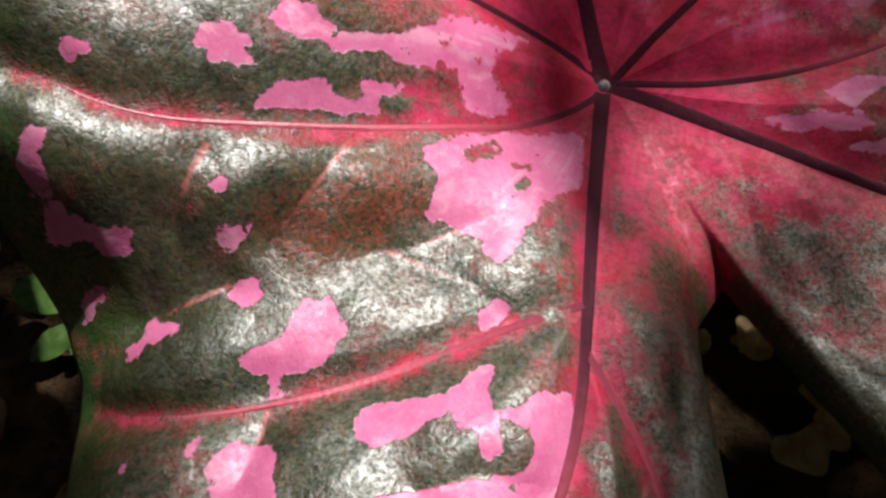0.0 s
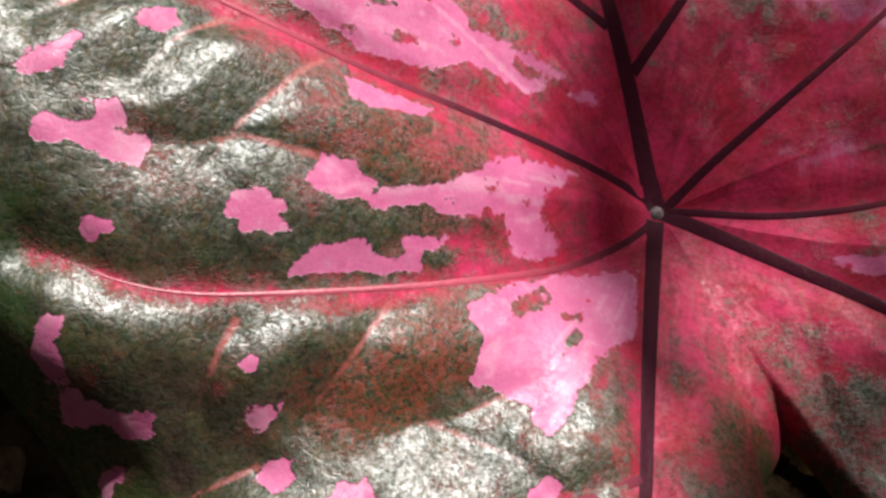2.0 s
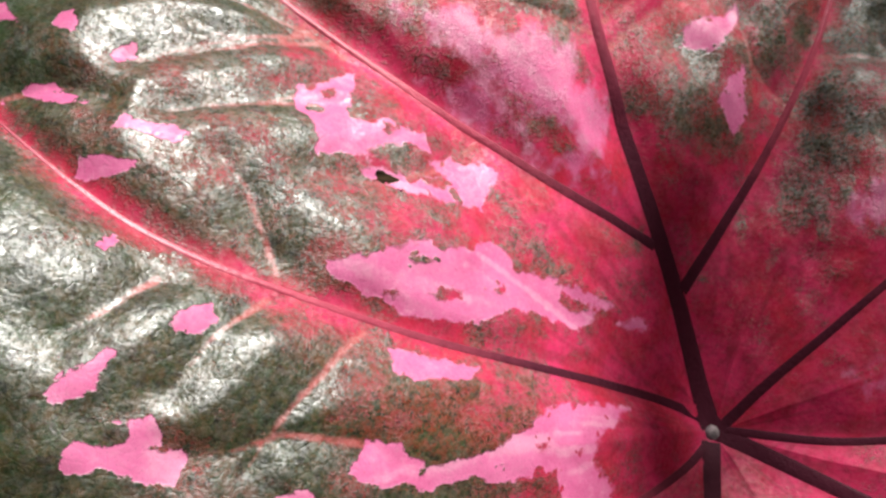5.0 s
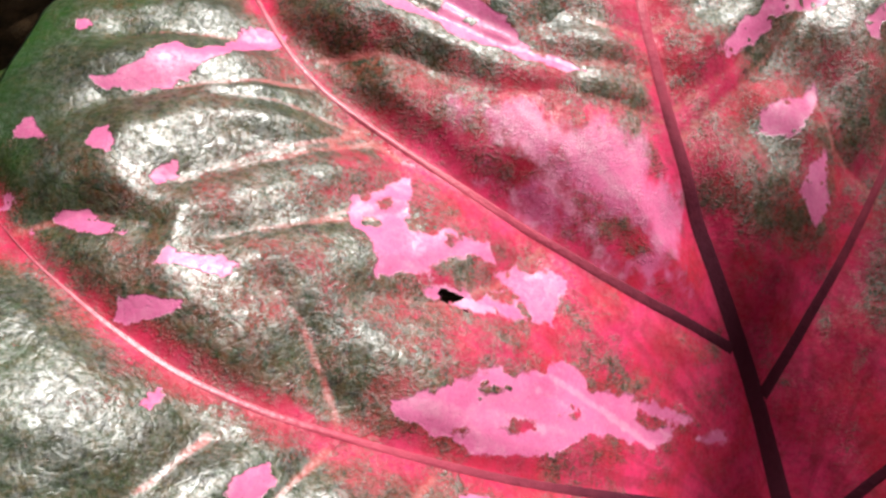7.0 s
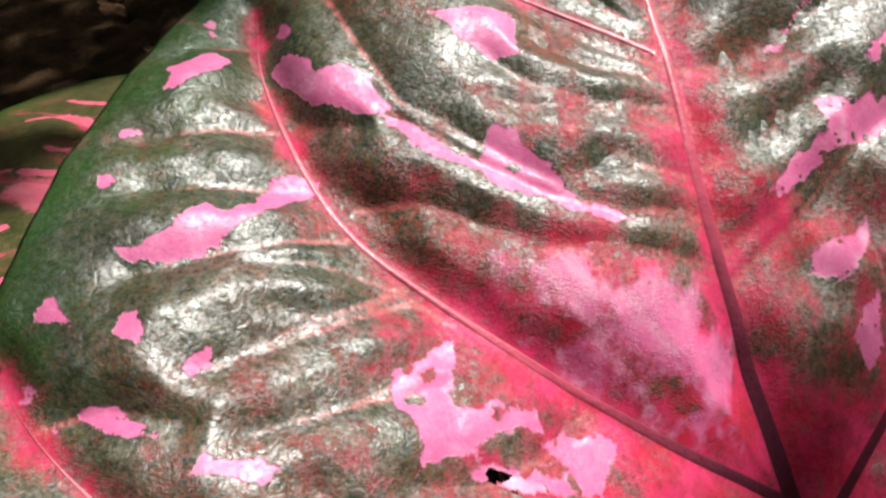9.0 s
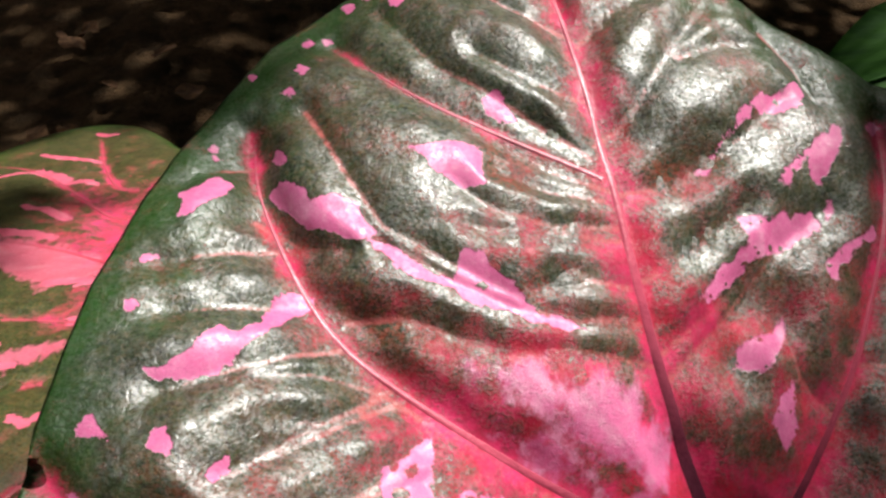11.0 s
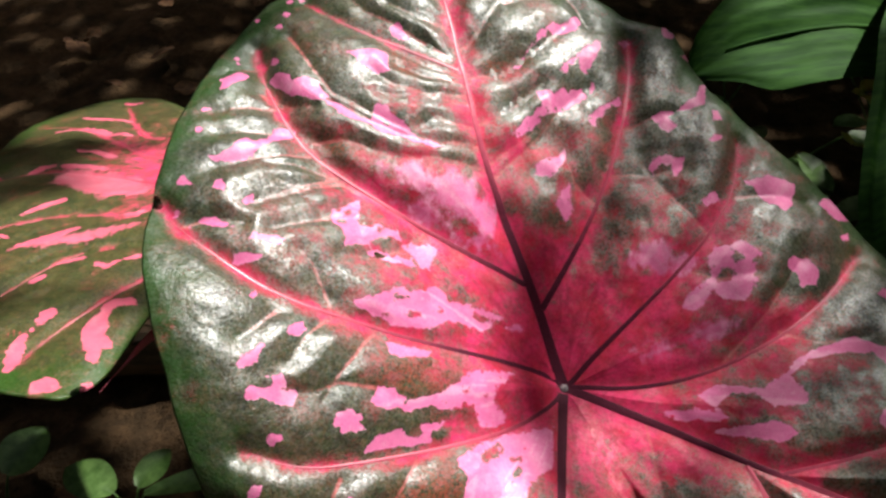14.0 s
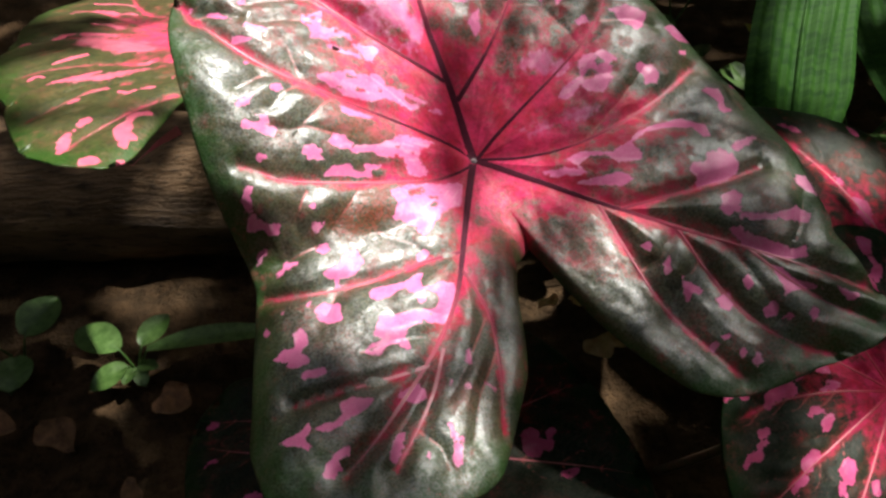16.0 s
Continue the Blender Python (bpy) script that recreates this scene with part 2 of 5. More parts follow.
def ripple(u, v, size, seed):
    """Smooth value noise, about -1 to 1, with features of the given size."""
    rng = np.random.RandomState(seed)
    grid = rng.uniform(-1, 1, (256, 256))
    x, y = u / size + 40.3, v / size + 61.7
    i, j = np.floor(x).astype(int), np.floor(y).astype(int)
    fx, fy = x - i, y - j
    fx, fy = fx * fx * (3 - 2 * fx), fy * fy * (3 - 2 * fy)
    at = lambda a, b: grid[a % 256, b % 256]
    return (at(i, j) * (1 - fx) + at(i + 1, j) * fx) * (1 - fy) + (at(i, j + 1) * (1 - fx) + at(i + 1, j + 1) * fx) * fy


def along(points, step):
    """A smooth curve through plan points, resampled at even steps."""
    p = np.array(points, float)
    q = np.vstack([2 * p[0] - p[1], p, 2 * p[-1] - p[-2]])
    out = []
    for a, b, c, d in zip(q, q[1:], q[2:], q[3:]):
        n = max(2, int(np.linalg.norm(c - b) / step))
        for s in np.arange(n) / n:
            out.append(0.5 * (2 * b + (c - a) * s + (2 * a - 5 * b + 4 * c - d) * s * s + (3 * b - a - 3 * c + d) * s**3))
    return np.array(out + [p[-1]])


def tube(spine, radii, sides=8, flat=1.0):
    """Verts and faces of a tapered tube along a spine."""
    spine = [Vector(p) for p in spine]
    verts, faces = [], []
    for n, p in enumerate(spine):
        way = (spine[min(n + 1, len(spine) - 1)] - spine[max(n - 1, 0)]).normalized()
        side = way.cross(Vector((0.1, 0.2, 1)) if abs(way.z) < 0.95 else Vector((1, 0, 0))).normalized()
        up = side.cross(way)
        for k in range(sides):
            a = 2 * math.pi * k / sides
            verts.append(p + float(radii[n]) * (math.cos(a) * side + flat * math.sin(a) * up))
    for n in range(len(spine) - 1):
        for k in range(sides):
            a, b = n * sides + k, n * sides + (k + 1) % sides
            faces.append((a, b, b + sides, a + sides))
    faces += [tuple(range(sides))[::-1], tuple(range(len(verts) - sides, len(verts)))]
    return verts, faces


def to_segments(u, v, pts):
    """Least distance from (u, v) to a polyline, and the share of the way along it."""
    best, share = np.full(u.shape, 1e3), np.zeros(u.shape)
    total = len(pts) - 1
    for n, (a, b) in enumerate(zip(pts, pts[1:])):
        d = b - a
        s = np.clip(((u - a[0]) * d[0] + (v - a[1]) * d[1]) / max(d @ d, 1e-12), 0, 1)
        r = np.hypot(u - a[0] - s * d[0], v - a[1] - s * d[1])
        near = r < best
        best[near], share[near] = r[near], ((n + s) / total)[near]
    return best, share


class Pattern:
    """Veins and blots of one leaf, in millimetres from its hub."""

    def __init__(self):
        self.veins, self.fines, self.blots, self.patches, self.islands, self.rusts, self.veils = [], [], [], [], [], [], []

    def vein(self, dark, w0, w1, *xy):
        pts = np.array(xy, float).reshape(-1, 2)
        keep = [pts[0]]
        for q in pts[1:]:
            if np.hypot(*(q - keep[-1])) > 5.5:
                keep.append(q)
        pts = np.array(keep)
        soft = pts.copy()
        soft[1:-1] = 0.5 * pts[1:-1] + 0.25 * (pts[:-2] + pts[2:])
        self.veins.append((dark, w0, w1, soft))

    def fine(self, *xy):
        self.fines.append(np.array(xy, float).reshape(-1, 2))

    def blot(self, *xyr):
        self.blots.append(np.array(xyr, float).reshape(-1, 3))

    def patch(self, *xy):
        self.patches.append(np.array(xy, float).reshape(-1, 2))

    def island(self, *xy):
        self.islands.append(np.array(xy, float).reshape(-1, 2))

    def rust(self, *xy):
        self.rusts.append(np.array(xy, float).reshape(-1, 2))

    def veil(self, *xy):
        self.veils.append(np.array(xy, float).reshape(-1, 2))

    def deep_in(self, u, v, rings):
        field = np.full(u.shape, -30.0)
        for ring in rings:
            field = np.maximum(field, self.inside(u, v, ring))
        return field

    @staticmethod
    def inside(u, v, ring):
        """Signed distance (inside positive) to a closed outline."""
        best, within = np.full(u.shape, 1e3), np.zeros(u.shape, bool)
        for a, b in zip(ring, np.roll(ring, -1, 0)):
            d = b - a
            s = np.clip(((u - a[0]) * d[0] + (v - a[1]) * d[1]) / max(d @ d, 1e-9), 0, 1)
            best = np.minimum(best, np.hypot(u - a[0] - s * d[0], v - a[1] - s * d[1]))
            if a[1] != b[1]:
                within ^= ((a[1] > v) != (b[1] > v)) & (u < d[0] * (v - a[1]) / d[1] + a[0])
        return np.where(within, best, -best)

    @staticmethod
    def blob(u, v, chain):
        """Signed distance (inside positive) to a chain of discs of changing radius."""
        best = np.full(u.shape, -1e3)
        for a, b in zip(chain, chain[1:]):
            d = b[:2] - a[:2]
            s = np.clip(((u - a[0]) * d[0] + (v - a[1]) * d[1]) / max(d @ d, 1e-9), 0, 1)
            r = a[2] + s * (b[2] - a[2])
            best = np.maximum(best, r - np.hypot(u - a[0] - s * d[0], v - a[1] - s * d[1]))
        return best

    def blots_at(self, u, v):
        field = np.full(u.shape, -30.0)
        lo_u, lo_v = u, v
        for chain in self.blots:
            c, r = chain[:, :2].mean(0), np.abs(chain[:, :2] - chain[:, :2].mean(0)).max() + chain[:, 2].max() + 12
            near = (np.abs(lo_u - c[0]) < r) & (np.abs(lo_v - c[1]) < r)
            field[near] = np.maximum(field[near], self.blob(u[near], v[near], chain))
        for sign, rings in ((1, self.patches), (-1, self.islands)):
            for ring in rings:
                (x0, y0), (x1, y1) = ring.min(0) - 12, ring.max(0) + 12
                near = (u > x0) & (u < x1) & (v > y0) & (v < y1)
                here = sign * self.inside(u[near], v[near], ring)
                field[near] = np.maximum(field[near], here) if sign > 0 else np.minimum(field[near], here)
        return field


def caladium(name, label, place, pattern, rim, rise, size, rings, material, rib, red=(48, 6, 2.0), quilt=1.0, foot=None, seed=1, scar=False, bites=(), curl=5.0, soft_reach=30.0, bleed=1.0, worn=()):
    """A whole leaf: blade with veins as parts and a petiole down to the ground. rim: (degrees, mm); rise(u, v): height in mm."""
    thing = tagged(new(name), label, "leaf", "caladium leaves")
    thing.matrix_basis = place
    ang, rad = np.array(rim, float).T
    # the rim, closed and resampled evenly by its length
    ang3, rad3 = np.r_[ang - 360, ang, ang + 360], np.tile(rad, 3)
    th = np.linspace(-180, 180, 7201)
    rr = np.interp(th, ang3, rad3)
    k = np.hanning(61) / np.hanning(61).sum()
    rr = np.convolve(np.r_[rr[-31:-1], rr, rr[1:31]], k, "valid")
    degrees_round, round_rim = th, rr
    x, y = rr * np.cos(np.radians(th)), rr * np.sin(np.radians(th))
    length = np.r_[0, np.cumsum(np.hypot(np.diff(x), np.diff(y)))]
    th = np.interp(np.linspace(0, length[-1], size + 1)[:-1], length, th)
    rr = np.interp(th, np.linspace(-180, 180, 7201), rr)
    share = (np.arange(1, rings + 1) / rings) ** 0.85
    u = (rr * np.cos(np.radians(th)))[None] * share[:, None]
    v = (rr * np.sin(np.radians(th)))[None] * share[:, None]
    u, v = u.ravel(), v.ravel()
    edge = np.repeat(share, size)

    lines = [along(pts, 4.0) for *_, pts in pattern.veins]

    def relief(u, v, edge):
        bend = curl * (1 + 1.3 * np.exp(-(((np.degrees(np.arctan2(v, u)) + 143) / 20) ** 2))) if scar else curl
        """Blade puffed up between the veins, with waves and a rim that bends down."""
        main, fine = np.full(u.shape, 1e3), np.full(u.shape, 1e3)
        for pts in lines:
            main = np.minimum(main, to_segments(u, v, pts)[0])
        for pts in pattern.fines:
            d, s = to_segments(u, v, pts)
            fine = np.minimum(fine, d + 0.7 * s)
        calm = np.minimum(1, main / 6.0)
        main, fine_s = np.sqrt(main**2 + 12) - 3.46, np.sqrt(fine**2 + 1) - 1
        outer = np.clip(np.hypot(u, v) / 85 - 0.35, 0.12, 1)
        puff = (3.4 + 1.6 * outer) * (1 - np.exp(-main / 7.0)) - 1.5 + (3.5 * (1 - np.exp(-fine_s / 6.0)) - 2.0) * calm * outer
        wave = 0.75 * ripple(u, v, 17, seed) + 0.45 * ripple(u, v, 8, seed + 1) + 0.2 * ripple(u, v, 3.4, seed + 2)
        return quilt * (puff + wave * calm) - bend * edge**8, fine

    flush = np.zeros(u.shape)
    dist, turn = np.hypot(u, v), np.arctan2(v, u)
    far = red[0] * (1 + 1.05 * np.clip(np.cos(turn - 2.1), 0, 1) ** 3 + 0.9 * np.clip(np.cos(turn - 0.2), 0, 1) ** 2 + 0.3 * np.clip(np.cos(turn + 1.4), 0, 1) ** 4)
    near = np.full(u.shape, 1e3)
    for (dark, w0, w1, _), pts in zip(pattern.veins, lines):
        d, s = to_segments(u, v, pts)
        near = np.minimum(near, d)
        halo = 1.25 * red[2] * (w0 / 1.2) * (1 - 0.5 * s) + red[1] * np.exp(-((dist / far) ** 2))
        flush = np.maximum(flush, (0.62 + 0.38 * np.exp(-((dist / (1.6 * far)) ** 2))) * (1.0 - 0.5 * d / halo))
    field = 1.12 - 0.62 * (dist / far) ** 1.2 + 0.25 * np.exp(-near / 7) - 0.12
    flush = np.maximum(flush, np.maximum(field, 0.04)) + 0.2 * ripple(u, v, 14, seed + 7) * np.minimum(1, dist / 40)
    streak = ripple(turn * 45, dist / 6, 2.4, seed + 8) + 0.6 * ripple(turn * 45, dist / 5, 1.2, seed + 9)
    flush = flush + 0.16 * streak * np.minimum(1, dist / 30)
    blot = pattern.blots_at(u, v) + bleed * (1.9 * streak * np.exp(-((dist / 95) ** 2)) + 1.3 * np.exp(-(((dist - 62) / 28) ** 2)))
    tatter = np.exp(-((dist / soft_reach) ** 2))
    for wx, wy, wr in worn:
        tatter = np.maximum(tatter, 0.5 * np.exp(-((u - wx) ** 2 + (v - wy) ** 2) / wr**2))
    shape, fine = relief(u, v, edge)
    high = rise(u, v) + shape
    top = np.stack([u, v, high], 1) / 1000
    coarse = max(2, rings // 6)
    rows_below = sorted({int(round(q)) for q in np.linspace(0, rings - 1, coarse)})[:-1]
    below = np.concatenate([top.reshape(rings, size, 3)[r] - [0, 0, 0.0008] for r in rows_below])
    verts = np.vstack([top, below, [[0, 0, rise(np.zeros(1), np.zeros(1))[0] / 1000 - 0.002]], [[0, 0, rise(np.zeros(1), np.zeros(1))[0] / 1000 - 0.0035]]])
    col, nxt = np.arange(size), np.roll(np.arange(size), -1)
    faces = []
    for r in range(rings - 1):
        faces.append(np.stack([r * size + col, r * size + nxt, (r + 1) * size + nxt, (r + 1) * size + col], 1)[:, [0, 3, 2, 1]])
    base = rings * size
    order = [base + i * size for i in range(len(rows_below))] + [(rings - 1) * size]
    for a, b in zip(order, order[1:]):
        faces.append(np.stack([a + col, a + nxt, b + nxt, b + col], 1))
    faces = np.concatenate(faces)
    for bx, by, bw, bh in bites:
        x, y = (verts[:, 0] * 1000 - bx) / bw, (verts[:, 1] * 1000 - by) / bh
        a, q = np.arctan2(y, x), np.hypot(x, y) + 1e-9
        want = 1 + 0.18 * np.sin(3 * a + 1) + 0.1 * np.sin(7 * a)
        upper = np.arange(len(verts)) < rings * size
        snap = upper & (np.abs(q / want - 1) < 0.45)
        verts[snap, 0], verts[snap, 1] = (bx + x * want / q * bw)[snap] / 1000, (by + y * want / q * bh)[snap] / 1000
        inside = q < np.where(upper, want * 1.45, 4.5)
        faces = faces[~inside[faces].all(1)]
    faces = [tuple(f) for f in faces.tolist()]
    hub, back = len(verts) - 2, len(verts) - 1
    faces += [(hub, int(c), int(d)) for c, d in zip(col, nxt)] + [(back, base + int(d), base + int(c)) for c, d in zip(col, nxt)]
    blade = mesh_object("blade", verts.tolist(), faces, material, thing)
    for key, values, fill in (("flush", flush, 1.2), ("veinlet", 1.3 - fine / 0.95, 0.0), ("blot", blot, -5.0), ("near", tatter, 1.0), ("streak", streak, 0.0), ("rim", edge, 0.0), ("rust", pattern.deep_in(u, v, pattern.rusts) + 2.5 * ripple(u, v, 7, seed + 11), -30.0), ("veil", pattern.deep_in(u, v, pattern.veils) + 1.5 * streak, -30.0)):
        field = np.r_[values, values.reshape(rings, size)[rows_below].ravel(), fill, fill]
        blade.data.attributes.new(key, "FLOAT", "POINT").data.foreach_set("value", field.astype(np.float32))

    for dark, w0, w1, pts in pattern.veins:
        line = along(pts, 1.6)
        span = np.interp(np.degrees(np.arctan2(line[:, 1], line[:, 0])), ang3, rad3)
        outside = np.nonzero(np.hypot(line[:, 0], line[:, 1]) > 0.965 * span)[0]
        line = line[: outside[0]] if len(outside) and outside[0] > 8 else line
        n = len(line)
        way = np.gradient(line, axis=0)
        way /= np.linalg.norm(way, axis=1)[:, None] + 1e-9
        side = np.stack([-way[:, 1], way[:, 0]], 1)
        wide = (w1 * 0.5 + (w0 - w1 * 0.5) * (1 - np.linspace(0, 1, n)) ** 1.5) * np.clip((n - np.arange(n)) / 22, 0.06, 1)
        across = np.array([-1.15, -0.8, -0.45, 0, 0.45, 0.8, 1.15])
        bulge = np.array([-0.5, -0.12, 0.02, 0.07, 0.02, -0.12, -0.5])
        out = []
        for a, b in zip(across, bulge):
            p = line + side * (a * wide)[:, None]
            out.append(np.stack([p[:, 0], p[:, 1], rise(p[:, 0], p[:, 1]) + relief(p[:, 0], p[:, 1], np.hypot(p[:, 0], p[:, 1]) / np.interp(np.degrees(np.arctan2(p[:, 1], p[:, 0])), degrees_round, round_rim))[0] + 0.22 + b * np.minimum(wide, 1.5)], 1))
        vv = np.stack(out, 1).reshape(-1, 3) / 1000
        ff = [(7 * i + j, 7 * i + j + 1, 7 * i + j + 8, 7 * i + j + 7) for i in range(n - 1) for j in range(6)]
        ob = mesh_object("vein", vv.tolist(), [f[::-1] for f in ff], rib, thing)
        far = np.repeat(np.hypot(line[:, 0], line[:, 1]) - dark, 7) / 1000
        ob.data.attributes.new("reach", "FLOAT", "POINT").data.foreach_set("value", far.astype(np.float32))

    if scar:
        mesh_object("petiole_scar", *tube([(0, 0, rise(np.zeros(1), np.zeros(1))[0] / 1000 + q) for q in (-0.003, -0.0012, -0.0008, -0.0006)], (0.0022, 0.0018, 0.0011, 0.0003), 9), HUBTONE, thing, "pale grey scar where the petiole joins")
    # petiole, from under the hub down to the ground
    down = place.inverted()
    start = Vector((0, 0, rise(np.zeros(1), np.zeros(1))[0] / 1000 - 0.003))
    end = down @ Vector(foot)
    lower = down.to_3x3() @ Vector((0, 0, -1))
    middle = start + lower * 0.12
    spine = [start.lerp(middle, s).lerp(middle.lerp(end, s), s) for s in np.linspace(0, 1, 24)]
    mesh_object("petiole", *tube(spine, np.linspace(0.0028, 0.0055, 24), 10), STALK, thing)
    return thing


# ---- ground ----
s = np.linspace(-1, 1, 221)
axis = np.sign(s) * (1.1 * np.abs(s) + 60 * np.abs(s) ** 7)
gx, gy = np.meshgrid(axis - 0.1, axis + 0.75)
near = np.exp(-((gx + 0.1) ** 2 + (gy - 0.75) ** 2) / 4)
gz = near * (0.03 * ripple(gx, gy, 0.23, 5) + 0.012 * ripple(gx, gy, 0.06, 6) + 0.006 * ripple(gx, gy, 0.025, 7)) - 0.02
n = len(s)
mesh_object("ground", np.stack([gx, gy, gz], -1).reshape(-1, 3).tolist(), [(j * n + i, j * n + i + 1, j * n + n + i + 1, j * n + n + i) for j in range(n - 1) for i in range(n - 1)], SOIL)
tagged(bpy.data.objects["ground"], "dark bare forest soil with crumbs and litter", "ground", kind="structure")

# ---- unseen foliage wall all round, added to keep out the low sky ----
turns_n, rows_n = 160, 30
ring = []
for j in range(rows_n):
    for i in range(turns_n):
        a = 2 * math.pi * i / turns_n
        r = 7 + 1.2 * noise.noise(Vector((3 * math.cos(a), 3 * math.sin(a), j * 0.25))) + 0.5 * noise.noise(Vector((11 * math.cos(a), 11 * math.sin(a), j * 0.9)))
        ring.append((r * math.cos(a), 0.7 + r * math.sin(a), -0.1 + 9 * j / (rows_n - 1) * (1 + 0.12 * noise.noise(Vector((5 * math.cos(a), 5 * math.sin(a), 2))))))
mesh_object("backdrop", ring, [(j * turns_n + i, (j + 1) * turns_n + i, (j + 1) * turns_n + (i + 1) % turns_n, j * turns_n + (i + 1) % turns_n) for j in range(rows_n - 1) for i in range(turns_n)], SKY_BLOCK)
tagged(bpy.data.objects["backdrop"], "unseen dark green foliage wall added to block the low sky", "thicket", kind="structure")

# ---- the large leaf ----
LIFT = (
    0.0589, -0.0278, 0.0280, 0.0130, 0.0033, 0.0028, 0.0044, 0.0014, 0.0013, -0.0075, -0.0025,
    -0.0166, 0.0042, -0.0131, -0.0065, -0.0025, -0.0031, -0.0032, 0.0018, -0.0038, 0.0028, -0.0002,
)


# furrows: line, depth at its start and end, width
FOLDS = (
    (((-128, -68), (-100, -69), (-78, -61), (-55, -56)), 9.5, 2.5, 13),
    (((105, -95), (125, -105), (145, -110), (165, -112)), 7, 7, 24),
    (((0, 0), (-9, 26), (-16, 42), (-23, 58)), 1, 4, 8),
    (((-112, -47), (-90, -49), (-65, -44), (-40, -35)), -7.5, -5.5, 14),
    (((-140, 40), (-120, 24), (-89, 11), (-64, 7)), 2.5, 1.2, 12),
    (((-121, 130), (-109, 98), (-90, 72), (-60, 54)), 4, 1, 7),
    (((-31, 131), (-15, 126)), 2.4, 2.4, 8),
    (((-5, 94), (3, 91)), 2.4, 2.4, 7),
    (((-21, 107), (-14, 102)), 2.4, 2.4, 7),
    (((-14, 84), (-10, 80)), 2.4, 2.4, 7),
    (((40, 94), (56, 93)), 2.4, 2.4, 10),
    (((43, 80), (47, 78)), 2.4, 2.4, 8),
    (((-3, 89), (5, 95)), 2.4, 2.4, 8),
    (((-19, 116), (-12, 112)), 2.4, 2.4, 8),
    (((43, 90), (55, 87)), 2.4, 2.4, 8),
    (((46, 77), (49, 70)), 2.4, 2.4, 8),
    (((-9, 78), (-6, 76)), 2.4, 2.4, 7),
)


def main_rise(u, v):
    """Funnel of the large leaf: slope and curl that change with the direction from the hub."""
    u, v = np.asarray(u, float) / 100, np.asarray(v, float) / 100
    r, th = np.sqrt(u * u + v * v + 0.0025), np.arctan2(v, u)
    soft = (u * u + v * v) / (r * r)
    turns = [np.ones_like(th)]
    for k in range(1, 6):
        turns += [np.cos(k * th) * soft, np.sin(k * th) * soft]
    lift = 1000 * sum(c * w for c, w in zip(LIFT, [a * (r - 0.05) for a in turns] + [a * r * r for a in turns]))
    for line, d0, d1, wide in FOLDS:
        d, s = to_segments(100 * u, 100 * v, np.array(line, float))
        lift = lift - (d0 + (d1 - d0) * s) * np.exp(-((d / wide) ** 2))
    return lift


RIM = (
    (-174, 140), (-166, 139), (-156, 139), (-149, 140), (-144, 143), (-137, 157), (-132, 172), (-128, 185), (-124, 203), (-119, 216),
    (-112, 218), (-105, 211), (-99, 200), (-94, 193), (-91, 184), (-90, 176), (-87, 154), (-83, 131), (-81, 106), (-79, 85),
    (-75, 69), (-64, 61), (-62, 89), (-60, 122), (-57, 153), (-55, 174), (-52, 186), (-49, 194), (-45, 202), (-40, 211),
    (-34, 229), (-30, 234), (-25, 210), (-21, 192), (-12, 182), (-3, 176), (5, 168), (13, 160), (20, 151), (32, 142),
    (42, 136), (50, 136), (58, 139), (63, 146), (68, 158), (76, 159), (83, 168), (97, 196), (102, 226), (110, 224),
    (125, 208), (133, 194), (144, 178), (156, 163), (164, 157), (177, 145),
)
MAIN_PLACE = pose(0.043, 0.177, 0.558, 22, 0, 0)
mark = Pattern()
vein, fine, patch, island, rust, veil = mark.vein, mark.fine, mark.patch, mark.island, mark.rust, mark.veil
vein(95, 3.1, 0.6, 0, 1.1, -8.5, 26.7, -12.8, 36.3, -18.7, 52.7, -21.8, 58.5, -28.9, 79.1, -31.7, 94.9, -33.5, 107.3, -36.9, 129.3, -41, 154.7, -45, 183.4, -46.4, 202.9)
vein(75, 1.4, 0.6, -0.7, 3, -6.5, 5.6, -26.7, 6.3, -49, 5.5, -63.9, 7.2, -77.5, 8.6, -88.5, 11.6, -101.3, 13.6, -111.7, 18.2, -121.7, 24.9, -129.6, 31.3, -135, 35.8, -144.1, 43.4, -147, 49.7)
vein(78, 1.4, 0.6, -14.8, 37.1, -36, 43.1, -54, 51.5, -54.4, 52.7, -73.5, 62.1, -85.2, 69.1, -97, 77.5, -103.1, 84.8, -111.6, 101.9, -120.2, 120.7, -121.4, 136.9)
vein(0, 0.7, 0.4, -37.7, 120, -53.5, 126.3, -66.8, 133.1, -80.3, 142.2, -90.8, 151.5, -102.3, 167.1)
vein(38, 1.1, 0.7, -1.1, -2.3, -5.7, -8.2, -20, -17.4, -34.4, -24.8, -53.1, -30.8, -69.4, -35.2, -84, -38.5, -97, -41.2, -105.1, -40.1, -110.6, -37.3, -116.9, -36.5)
vein(112, 2.7, 1.3, -0.6, -2.3, -5.9, -29.5, -9.6, -53.8, -12.4, -69.4, -14.9, -86.9, -17.4, -96.2, -25.2, -118.6, -35.2, -133.3, -43.4, -147, -58.6, -169.6, -70.4, -180.9)
vein(0, 1.1, 0.6, -32.6, -131.9, -45.6, -137.3, -63.3, -140.5, -93.2, -147.7)
vein(0, 1.2, 0.7, -25.5, -123.1, -29.5, -144.6, -39.2, -163, -49.3, -179.9)
vein(84, 1.2, 0.7, -12.7, -66.5, -29.6, -72.5, -43.4, -79.1, -57.5, -85.7, -72.9, -89.4, -87.6, -92.6, -101.7, -92.7, -110.1, -90.1)
